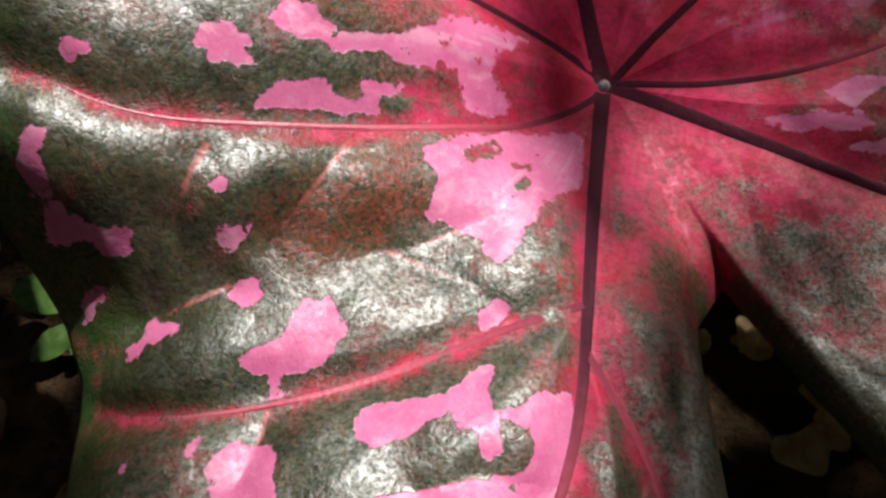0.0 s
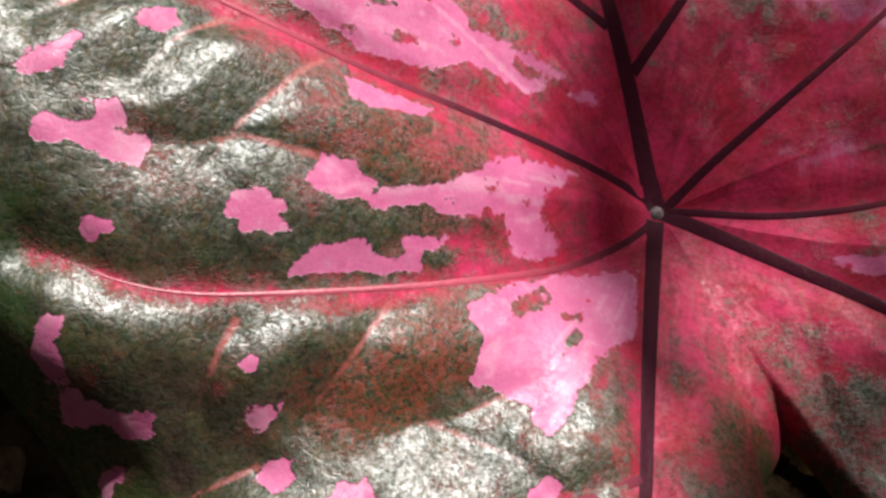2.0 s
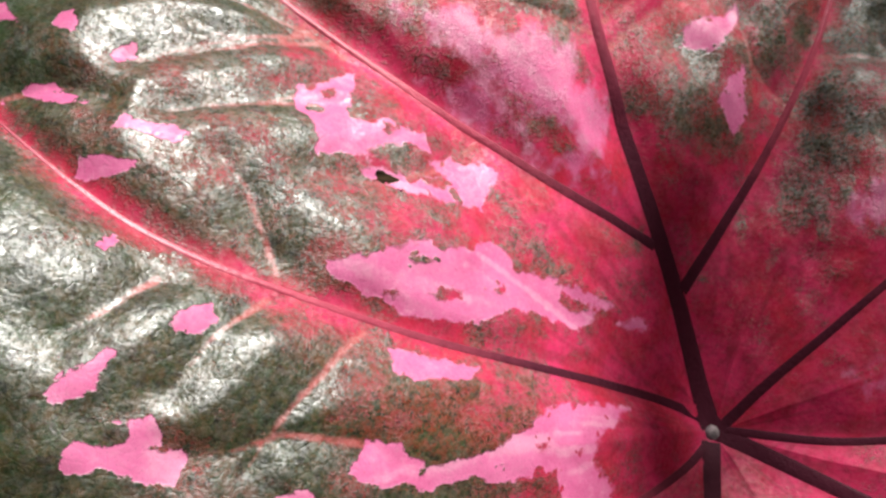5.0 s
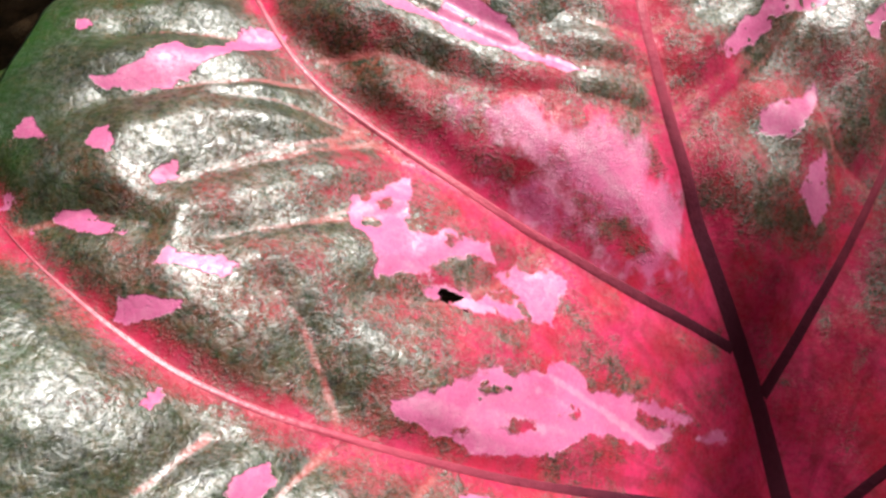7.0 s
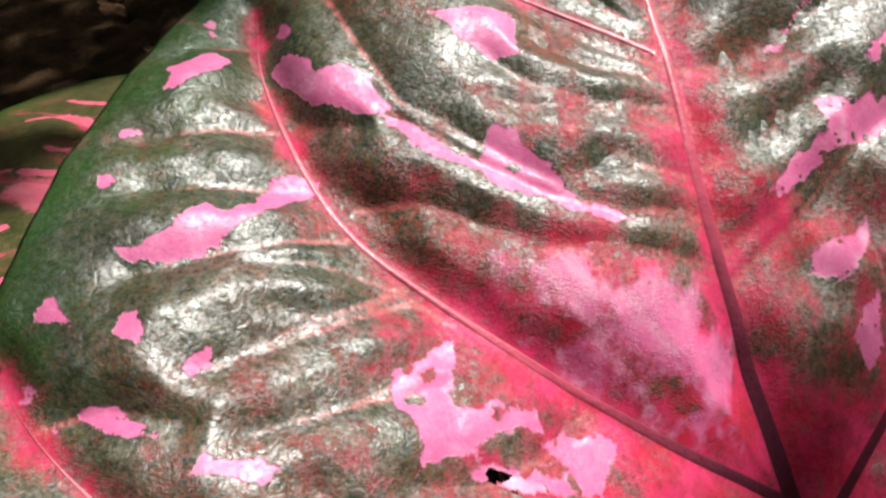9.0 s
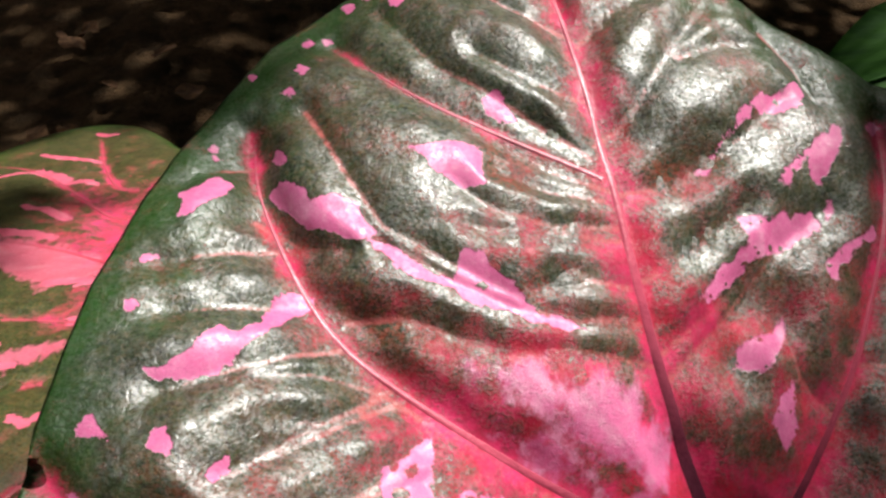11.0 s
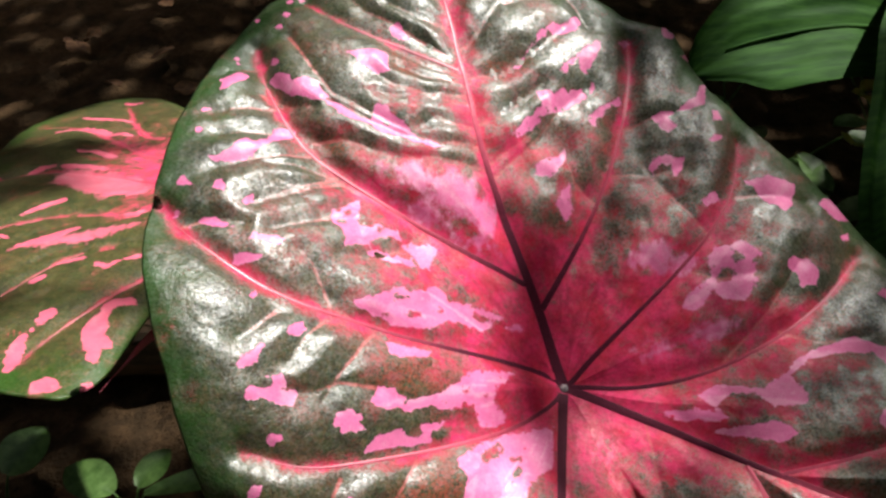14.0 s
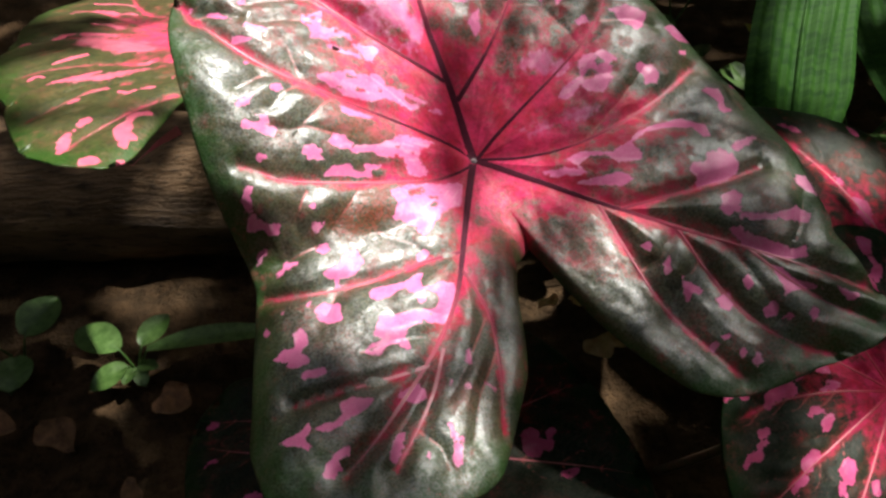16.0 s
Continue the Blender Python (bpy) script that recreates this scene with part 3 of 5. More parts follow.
vein(88, 1.1, 0.7, -13.2, -77.1, -11.7, -80.7, -7.1, -88.7, -2.3, -98.7, -0.5, -104, 2.4, -128.7, -0.4, -163)
vein(75, 1.6, 0.6, 0.6, -0.4, 11.9, 10.5, 24.1, 18.6, 26.3, 20.9, 49.7, 38.8, 66.4, 54.9, 78, 73, 82.3, 92.5)
vein(78, 1.6, 0.6, -7.8, 29, 1.8, 42.7, 12.8, 58.9, 15.3, 60.1, 25.5, 80.8, 32.9, 104.1, 39, 125.3, 39.3, 142.1)
vein(70, 1.3, 0.7, 0.6, 0.7, 28.3, -6, 53, -3.9, 81.9, 6.5, 109.7, 22.8, 128.9, 44.8)
vein(112, 2.4, 0.7, 1.2, -0.1, 36.1, -20.7, 69.4, -41.8, 96.3, -55.8, 125.3, -69.2, 153.3, -83.2, 178.9, -92.4, 193.1, -99.5)
vein(100, 0.8, 0.5, 75, -43.8, 107.1, -40, 134.6, -34.4, 152.1, -26)
vein(60, 0.9, 0.5, 63.9, -39.2, 73.2, -62.2, 85.3, -87.1, 99.6, -109.3, 117.7, -129.6, 126.6, -137.9)
vein(100, 0.8, 0.4, 101.6, -59, 116.1, -85.5, 130.1, -107.2, 153.3, -124.9, 172.4, -130.4)
vein(0, 0.6, 0.4, 135.3, -75.1, 152.4, -93.9, 177, -108.1, 191.8, -116.4)
fine(-62, -36, -68.3, -47.1, -77, -58.3)
fine(-87.5, -43.5, -91.2, -52.1, -94.6, -57.7)
fine(-75.9, -90.5, -77.2, -97.8, -79.3, -104.7)
fine(-34.9, -48.9, -48.3, -55.7, -58.7, -58.6)
fine(-54.1, -57.5, -38.7, -63, -29.5, -70.6)
fine(-85.3, -66.9, -95.3, -71.4, -101.9, -74)
fine(29.7, -19.1, 31.3, -41.7, 32.7, -54.6)
fine(-75.5, 5.8, -82, -4.6, -89.2, -14.5, -91.5, -18.9)
fine(-90.8, 9, -97, 0.4, -102.4, -8.5)
fine(-106.8, 9.4, -112.1, 2.3, -117.9, -2.2)
fine(-89.5, 13.5, -94.9, 28.1, -98.9, 32.8)
fine(-74, -13.6, -86.8, -13.4, -93.1, -16.6, -99.9, -18)
fine(-81.5, 50.8, -89.4, 48.4, -100.3, 44.1, -108.7, 40.8)
fine(-87, 70.2, -94.8, 64.4, -102.2, 59.8, -116.4, 50.2)
fine(-55.2, 50.2, -64.3, 40.8, -74.7, 35.3, -86.3, 34.1)
fine(-87.1, 66.7, -101.2, 58.4, -114.9, 50.1)
fine(-97.9, 77.9, -111.9, 72.5, -129.2, 66)
fine(-111.5, 101.2, -124.3, 98, -134.4, 95.6)
fine(-82.3, 57.8, -89.6, 50.1, -97, 45.1, -101.7, 42.4)
fine(-107, 86.4, -117.8, 84.9, -131, 83.2)
fine(-34.9, 104.8, -50.6, 104.4, -68, 104.6)
fine(-31.8, 86.2, -47.5, 84.7, -60.3, 87, -73.7, 92.2, -89.2, 101.3, -93.6, 108.6)
fine(-36, 116.8, -49.4, 120.7, -60.3, 128.5)
fine(-27.9, 77.2, -47.9, 78.5, -65.9, 77.3)
fine(-26.4, 80.4, -14.7, 89.5, -0.8, 102.6)
fine(-89.1, 71.9, -94.4, 62.3, -106.5, 60.7)
fine(-38.7, 129.1, -28.2, 138, -17.2, 155.6, -5.9, 171.7)
fine(-34.6, 116.2, -19.2, 119.7, -1.3, 132.7, 11.4, 145)
fine(-39.7, 159.4, -30.5, 169.2, -20.4, 176.6)
fine(-41.3, 161.8, -57.9, 173.1, -72.4, 187.8)
fine(-39.9, 125.1, -56.4, 136.5, -76.7, 153, -91.5, 178.1)
fine(-26.5, 73.7, -11, 88.2, 5.5, 106.6, 17.6, 116)
fine(-30.1, 95.7, -17, 104.1, -3.1, 114.4)
fine(19.3, 68, 8.9, 77.4, 5.8, 86.8)
fine(32.6, 100.6, 45.3, 103.6, 60, 106.7)
fine(25.5, 80.8, 42.3, 79.7, 56, 82)
fine(-33.7, 93.7, -48.8, 94.1, -57.2, 90.4)
fine(-35.2, 108, -51.4, 105.9, -64.4, 108.9, -70.8, 114.2)
fine(-37.3, 114.1, -50.9, 114.9, -64, 120.1)
fine(-96.5, 84.2, -84.2, 84.1, -71.9, 80, -65.7, 78.8)
fine(-107.8, 140, -96.8, 117.7, -88.7, 104.5, -74.6, 96.3, -55.7, 87.2)
fine(-117.4, 108.6, -106.1, 101.3, -96.5, 98.9)
fine(-119.2, 126.8, -126.7, 124.9, -133.7, 119.2)
fine(-40.3, 141.3, -54.1, 145.3, -66, 155)
fine(-15.6, 153.5, -1.7, 160.7, 11.6, 161.2)
fine(10.5, 167.5, 16.7, 157.2, 20.9, 145.4)
fine(-81.6, 64.2, -90.4, 69.7, -101.8, 71.1, -112.9, 69.8)
fine(-139.4, 41.2, -129.8, 44, -118.4, 41.7)
fine(63.3, 50, 50.4, 67, 39.9, 84.3)
fine(75.9, 67.6, 92.1, 68.2, 109.1, 67.4)
fine(49.7, 38.8, 64, 32.9, 79.5, 34.8)
fine(86.3, 12.1, 99.7, 5.7, 122.4, 7)
fine(63.1, 1.9, 82.6, 20, 98.6, 39.9)
fine(69.4, -41.8, 52.9, -32.3, 37, -10.6)
fine(125.3, -69.2, 134.4, -86, 148.3, -109.7)
fine(153.3, -83.2, 161.7, -66.2, 171.5, -42.5)
fine(-47.2, -106.1, -36.4, -103.2, -23, -106.1)
fine(-63.2, -124.9, -42.3, -118.5, -25, -115.5)
fine(-3.4, -104.4, -14.1, -130, -23.3, -147.3)
fine(0.3, -122.8, -10.4, -147, -15, -168.4)
fine(-39.2, -163, -29.9, -170.8, -25.8, -180.8)
fine(80.4, -77.9, 92.1, -73.7, 98.7, -60.6)
fine(111.3, -76.5, 99.5, -91.2, 95.1, -102.6)
patch(-115.9, -49.4, -115.2, -47.6, -113.2, -46.7, -111.2, -46.8, -111.2, -48.9, -112.8, -50.3, -112.2, -51.3, -113, -54.4, -114.9, -55.1, -116.4, -54.8, -115.9, -53.3, -118.1, -52.6, -117.4, -51, -115.6, -51)
patch(-117.2, -59.9, -114.5, -56.9, -111.8, -56.4, -111, -57.5, -108.8, -57, -109.2, -58.8, -105.8, -59.5, -102.6, -58.8, -99.9, -58.6, -100.9, -60.6, -99.5, -61.4, -103.5, -63.5, -105.2, -63, -107.4, -62.5, -107.9, -61.3, -111.7, -61.2, -116, -61.6)
patch(-86.5, -59.7, -85.3, -57.8, -81.9, -56.5, -80, -55.7, -81, -58.3, -83.2, -60.4, -85.5, -60.5)
patch(-86, -50.9, -85.1, -49.8, -84.1, -50.3, -84.4, -51.5, -85.6, -51.6)
patch(-114, -70, -112.2, -68.1, -108.9, -67.4, -109.3, -69, -111.5, -70, -111.7, -71.5, -113.6, -71.5)
patch(-115.1, -72.8, -113.8, -72, -112.8, -72.7, -114.1, -73.7)
patch(-104.3, -81.9, -104.3, -78, -101.8, -76.8, -102, -74.3, -99.7, -72.1, -98.2, -73.5, -92.6, -74.8, -94.4, -76.6, -96.5, -77.1, -97.7, -78.8, -100, -78.7, -101, -80.9)
patch(-85.1, -69.2, -84.1, -66.8, -85.2, -66.1, -80.9, -65.5, -77.5, -64.6, -77.7, -66.1, -78.7, -66.3, -77.9, -68, -79.6, -69.8, -81.5, -71.4, -82.9, -70.4)
patch(-82, -82.3, -78.6, -79.5, -73.6, -77.6, -72.4, -73, -70, -69.3, -65.8, -68.5, -63.5, -70.2, -61.8, -74.6, -64.1, -78.8, -66.7, -82.1, -69.3, -83.7, -73.5, -84.3, -74.5, -87.5, -71.4, -86.9, -72.4, -88.2, -76.5, -88.9, -76.1, -87, -77.1, -84.5, -80.5, -84.2)
patch(-101.4, -102.5, -101.3, -101, -99.2, -100, -99, -101.2, -100.4, -103)
patch(-89.3, -100.2, -89.4, -98.5, -87.9, -95.6, -86.4, -96, -86.9, -97.9, -87.8, -100.2)
patch(-84.5, -105.8, -82.7, -103.3, -84, -102.4, -81.7, -100.6, -78.6, -99.7, -74.7, -100.3, -72.3, -103.9, -71.8, -108.6, -76, -110, -82.2, -108.6)
patch(-59.5, -93.1, -57.2, -90.3, -53, -88.6, -51.3, -89.8, -45.5, -88.7, -41.3, -87, -35.7, -82, -33.5, -82, -34.3, -87, -33.5, -91, -31.9, -92.5, -32.3, -97.7, -34.2, -99.9, -36.3, -99.6, -36.4, -95.3, -40.3, -94.8, -41.3, -91, -45.5, -93.2, -49.5, -95.8, -52.5, -97.9, -56.1, -98.4, -58.7, -96.3)
patch(-32.5, -92, -25.1, -87.8, -17.4, -86.7, -19.9, -106.6, -21.9, -110.4, -36.6, -110.4, -33.3, -104.6, -28.4, -102.1, -26.2, -98.5, -27.1, -94.4, -29.8, -93.5)
patch(-47.1, -34.2, -41, -29.1, -27.3, -22.2, -7.4, -17.8, -9.2, -34.6, -14.7, -38.7, -17, -40.1, -20.7, -43.4, -24.4, -49.2, -26.5, -53.8, -28.5, -56, -31.6, -58.9, -33.7, -56.9, -35, -52.7, -41.1, -50.5, -45.9, -49.4, -45.3, -45.4, -44.1, -40.2, -46.5, -36.7)
patch(-35.9, -69, -31.7, -66.8, -28.8, -68.5, -30.6, -71.5, -35.4, -74.2)
island(-23.7, -49.2, -22.1, -44.4, -16.3, -40.2, -15.2, -43.5, -15.1, -47.3, -16.5, -54.4, -20.4, -56.6, -22.5, -59.6, -20.9, -54.5, -24.5, -51.5)
island(-39.1, -31.9, -31, -26.3, -31.9, -31.3, -36, -35.3, -38.5, -35.4)
island(-27.7, -39.5, -26.7, -37.6, -24.3, -37.3, -24.2, -40, -26.5, -41.6)
island(-25.6, -33.5, -23.8, -31.9, -21.7, -30.6, -23.3, -33.2)
patch(-116.4, -9.1, -113.2, -7.1, -110, -3.7, -108.4, -4.4, -110, -6.5, -111.5, -9, -112.8, -11.3, -116.1, -13, -117.5, -11.5)
patch(-103, 0.4, -102.5, 2.5, -97.8, 6.3, -97.2, 3.1, -99.2, 0.8, -102.2, -0.3)
patch(-114.8, -21, -112.9, -17.8, -109.3, -17.4, -105.9, -16.8, -102.6, -18, -99, -16.2, -100.5, -19.2, -101.3, -22.6, -103.4, -22.2, -107.3, -21.5, -109.3, -21.4, -114.5, -22.1)
patch(-109.4, -15, -108.7, -13.9, -103.6, -12.6, -102.8, -15.1, -103.6, -17, -105.3, -17, -106.6, -15.2)
patch(-88.4, -28, -88.1, -25, -86.4, -23, -84.8, -22.1, -82.3, -22.2, -81.9, -23.4, -79.9, -23.8, -80.7, -26.2, -79.1, -27.2, -81.6, -28.3, -87.2, -29.2, -86.4, -27.7)
patch(-109.6, -33.1, -108.8, -31.8, -107.2, -30.9, -104.7, -31.2, -103.8, -32.6, -106, -33.4, -107.7, -34.9, -108.7, -34.3)
patch(-75.8, -17.4, -74.2, -13.6, -71.5, -12.3, -68.7, -13.1, -67.7, -15.2, -64.9, -15.7, -66.8, -17.3, -66.3, -18.6, -68.7, -19.6, -70.5, -20.5, -73.1, -20.1, -75.3, -19.3)
patch(-65.4, -19.4, -64, -16.7, -61.1, -16.3, -57.2, -14.4, -52, -12.5, -48.8, -10.4, -46.6, -7.6, -43.2, -4.2, -39.6, -1, -32.1, 1, -26.8, 1.6, -22.7, 0.9, -25.6, -2.1, -28.4, -4.8, -31.1, -7.9, -32.3, -10.9, -29, -12.1, -26.9, -14.8, -26.9, -17.6, -32.2, -20.6, -37.3, -20.8, -39.1, -19, -39.1, -12.8, -43.2, -14.4, -46.6, -15.8, -51, -17.4, -55.1, -16.9, -59.2, -18.4, -61.1, -18.4, -63.1, -19.7)
island(-53.1, -14.8, -51.5, -13.9, -50.1, -14.2, -51.5, -15.4)
island(-44.4, -9.6, -40.7, -8.8, -41.5, -10.2, -43.5, -11.2)
patch(-79.5, -34.4, -77.6, -31.1, -74.2, -29.2, -70.6, -27.2, -66.9, -26, -66, -28.1, -62.2, -28.4, -59.2, -26, -61.2, -24.2, -57.2, -22.6, -52, -21.8, -53.1, -23.7, -56.2, -25.8, -57.2, -28.9, -61.3, -30.5, -66.1, -31.7, -70.7, -31.6, -74.3, -33.1)
patch(-71.3, 3.7, -67.5, 4, -61.5, 2.9, -55.3, 2.7, -56.3, 0.1, -61.3, -1.1, -66.2, -1.3, -69.7, -0.5)
patch(-81.3, 17.1, -76.7, 18.7, -67.6, 23.4, -57.7, 25.7, -52.3, 28.8, -49, 27.2, -46.8, 24.8, -39.8, 24.6, -32.4, 24.1, -24.8, 21.8, -28.7, 19.5, -32.5, 16, -39.9, 16.3, -45.8, 16.2, -48.1, 16.5, -52.5, 13.2, -57.7, 11.1, -61.8, 11.2, -68.6, 10.7, -73.3, 12.5, -77.8, 13.4, -80.4, 15)
island(-64.2, 15.3, -61.7, 16.9, -57.2, 17.1, -57.7, 15.5, -62.7, 14.1)
island(-72.3, 13.5, -70.9, 14.6, -69, 14.2, -70, 12.9)
island(-38.6, 20.3, -36.2, 21.3, -31.2, 20.6, -34.9, 19.1)
island(-51.9, 19.1, -49.1, 20.6, -48.6, 19, -51.1, 17.9)
island(-67.6, 20.8, -64.7, 22, -62.7, 21.3, -66.2, 20)
patch(-120.6, 28.7, -117.6, 29.6, -111.2, 28.8, -113.6, 27, -118.8, 26.2, -122.3, 25.6, -121, 27.4)
patch(-115, 13.5, -113.6, 16.3, -112.3, 15, -113.2, 12.4, -114.4, 12.6)
patch(-27.4, 18.1, -19.3, 20.9, -12.8, 19.2, -15.1, 18)
patch(-89.5, 50, -88.7, 52.9, -85.1, 55.6, -79.5, 60.8, -79, 56.3, -79.5, 54, -78.1, 51.1, -80.5, 49.9, -79.5, 48, -74.8, 48.9, -71, 49.8, -64, 47.9, -63.7, 45.1, -67.2, 45.5, -72.1, 44.4, -75, 41.8, -75.1, 40, -79.6, 39.9, -82.2, 37.4, -85.2, 37.5, -83.9, 40.6, -84.8, 43.8, -86.6, 45.6, -88.5, 47)
island(-85.2, 52.5, -84.7, 54.4, -82.5, 54.6, -81.9, 52.6, -83.7, 51.1)
island(-86.8, 48, -86.1, 49.5, -84.3, 49.5, -84.5, 47.9)
island(-73, 46.6, -72, 48.8, -70.6, 48.1, -71.6, 46.6)
patch(-64.3, 43.1, -59.9, 45.7, -54.6, 46, -49.3, 45.9, -51.4, 41.2, -53.5, 35.2, -59.8, 34.7, -67.7, 35.1, -75.2, 36.1, -77.9, 37.5, -73.3, 38.9, -66.5, 39, -60.3, 41.1)
island(-65.5, 39.3, -62.4, 40.6, -59.9, 39.6, -62.1, 37.9, -64.6, 38)
island(-70.7, 43.7, -67.2, 45, -64.3, 43.6, -66.4, 41.9, -69.3, 42)
veil(-70.7, 73.3, -65.9, 77.8, -63, 75.7, -53.8, 73.9, -43.1, 74.5, -37.4, 73.9, -31.6, 70.9, -26.6, 65, -23.7, 59.8, -26.3, 51.7, -31.5, 51.9, -38.3, 55.2, -43.8, 56.7, -49.1, 61.8, -55.3, 65, -59.3, 66.7, -64.3, 68.6)
island(-63.4, 66.3, -60.4, 66.7, -58.4, 63.7, -59.4, 61.2, -62.4, 60.8, -64.4, 63.3)
island(-56.4, 63.2, -53.3, 63.8, -49.1, 61.8, -51.2, 60.4, -54.8, 61.2)
island(-47, 60.2, -43.8, 59.8, -41.6, 57.3, -43.7, 55.9, -46.4, 58)
island(-53, 70.4, -48.9, 69.7, -45.8, 67.9, -50.1, 67.6)
island(-58.8, 76.4, -55.7, 77.2, -52.9, 75.7, -56.4, 74.3)
veil(-65.4, 62.6, -59.4, 61.6, -55.3, 60.8, -49, 56.6, -44.7, 53.2, -39.3, 51.1, -31.5, 50.5, -23.8, 45.1, -30.2, 47.4, -40.3, 49.3, -47.9, 51.8, -54.1, 55.8, -59.3, 58.4)
patch(-132, 107.3, -133.7, 114.6, -130.1, 117.8, -127.2, 122.3, -123, 119.1, -123.4, 114.4, -127.6, 111.2, -129.5, 108)
patch(-139.2, 93.9, -139.5, 96.8, -137.5, 99.5, -136.8, 97.9, -134.4, 97.2, -137.2, 95.2)
patch(-139.2, 84.3, -138.8, 85.7, -137.5, 85.6, -136.8, 84.1, -137.8, 83.2)
patch(-132.8, 70.6, -128.4, 71.1, -124.4, 73.9, -123.3, 77.3, -119.9, 79.8, -117.3, 78.4, -112.8, 81.4, -112, 85.5, -111.8, 88.1, -108, 90.6, -103.5, 89.5, -103.8, 87, -108.5, 82.1, -112.9, 77.7, -115.2, 74.6, -116.4, 72.6, -119.2, 69.9, -122.5, 68.6, -127.4, 67.7, -131.1, 67.4)
patch(-142.3, 57.8, -140.9, 61.1, -138.4, 60.5, -135.9, 56.4, -138.8, 56.4)
patch(-128.4, 54.6, -128.8, 58, -126.7, 58.4, -124.4, 55.5, -124.8, 53.2, -126.5, 53.7)
patch(-118.7, 49.7, -118.2, 51.6, -115.8, 53.1, -115.6, 51.6, -117.3, 49.4)
patch(-134.3, 43.5, -132.9, 44.9, -128.6, 44.5, -125.9, 43.2, -120.9, 40.5, -121.5, 39.7, -125.1, 40.1, -128.7, 40.9)
island(-129.1, 42.6, -128, 43.2, -126.5, 42.6, -127.3, 41.9)
patch(-115.3, 34.7, -113.7, 36.8, -110.4, 36.5, -107.6, 37.3, -103.6, 36, -105.7, 33.9, -110.1, 34.3)
patch(-115.3, 117, -112.4, 118.6, -106.7, 114.3, -104.2, 111.4, -98.8, 111.9, -93.6, 110, -92.9, 106.2, -90.2, 103.1, -94.3, 100.9, -98.6, 102.9, -104.3, 104.8, -109.4, 109.3)
patch(-82.7, 123.7, -72.8, 126.1, -66.6, 125.7, -66, 114.9, -70.9, 114.5, -74.1, 116.6, -78.4, 118.3)
patch(-72.5, 97.2, -71.4, 98.9, -67.3, 98.6, -65.3, 95.2, -60.2, 92.4, -58.2, 87.7, -55.1, 85.8, -48.8, 85.2, -44.7, 83.1, -52.2, 82.9, -57.4, 84, -62.5, 86.8, -68.7, 86.3, -71.8, 88.2, -72.7, 90.8, -78.8, 90.8, -82.8, 92.8, -89, 97.8, -91.2, 101, -87.1, 100.2, -79.8, 94.8, -73.7, 92.5)
island(-69.6, 91.6, -67.9, 93.3, -65.9, 92.6, -67, 90.8, -68.8, 90.6)
patch(-144.9, 48.1, -141, 48, -139.2, 46.9, -142.1, 46.8)
patch(-144.3, 45.5, -142.5, 46.4, -140.5, 45.6, -142.3, 45)
patch(-138.5, 42.2, -137.6, 42.5, -136.1, 41.3, -136.7, 40.5)
patch(-102.2, 186.7, -99.9, 188.3, -97.5, 183.3, -99.8, 180.5)
patch(-98, 191.2, -95, 194.4, -91.7, 187.6, -94.5, 186)
patch(-88.3, 181.3, -86.4, 185.6, -83.2, 179.5, -85.5, 176.8)
patch(-111.5, 154.2, -110.3, 157.6, -108.1, 154.6, -109.2, 150.6)
patch(-111.7, 169.7, -110.1, 172.5, -107.8, 169.5, -109.5, 166.3)
patch(-106.7, 170.6, -105.3, 172.4, -103.7, 170.4, -105.2, 168.6)
patch(-113.6, 146.7, -111.8, 148.1, -109.9, 145.9, -111.6, 144.5)
patch(-130.6, 130.4, -129.6, 132.6, -128.2, 131.2, -129.3, 129.4)
patch(-130, 127.6, -128.9, 129, -127.6, 128.1, -128.9, 126.2)
patch(-115.8, 127.4, -114.5, 129.7, -111.5, 126, -110.7, 122.8, -113.3, 123.3)
patch(-124.6, 157, -123.6, 158.1, -121.9, 155.1, -122.9, 153.5)
patch(-65.6, 140.8, -62.1, 143.5, -58.8, 139.3, -57.3, 134.6, -61.3, 134, -64.1, 136.5)
patch(-15.7, 122.5, -10.1, 128.2, -3.5, 135.4, -1.3, 139.2, 5.4, 144.8, 10.9, 146.7, 16.6, 150.8, 19.3, 148.3, 15.6, 142, 8.8, 139.8, 2.9, 138.9, -2.5, 134.1, -7.3, 128.3, -11.4, 122.7)
patch(5.6, 120, 6.9, 123.6, 12.1, 127.9, 17.7, 133.3, 23.4, 137.7, 26.3, 137.3, 22.8, 129.1, 17.5, 121.8, 14.6, 121.6, 14, 126.5, 8.4, 119.6)
patch(-17.3, 92.6, -12.2, 97.7, -6.4, 104.5, 1.2, 108.4, 5.3, 111.5, 13.5, 115.2, 15.2, 112.1, 10.8, 107.3, 5.3, 106.4, -0.7, 103.1, -8.1, 96.6, -14.4, 92.5)
patch(16, 98.5, 17.4, 103.6, 23.5, 108.1, 32.7, 113.6, 32.5, 110.5, 25.4, 106.1, 20, 98.9)
patch(-8.5, 78.7, -7.4, 82.7, -2.8, 85.2, 3.6, 89, 6.5, 91.5, 7, 87.2, 2.3, 81.3, -0.9, 77, -4.3, 77.9)
patch(45, 104.3, 47.5, 105.5, 55, 106.4, 58.8, 108.8, 65.5, 113, 69.1, 120.1, 72.3, 120.7, 68.6, 109.2, 64.1, 107, 56.8, 105.5, 50.9, 103.7, 55.2, 98.7, 50.6, 96.5, 46.7, 99.4)
patch(40.7, 82.9, 44.4, 87.4, 49.2, 87.6, 56.6, 86.2, 55.1, 81.2, 51.7, 77.7, 50.6, 83.5, 45.6, 83.9, 43, 81)
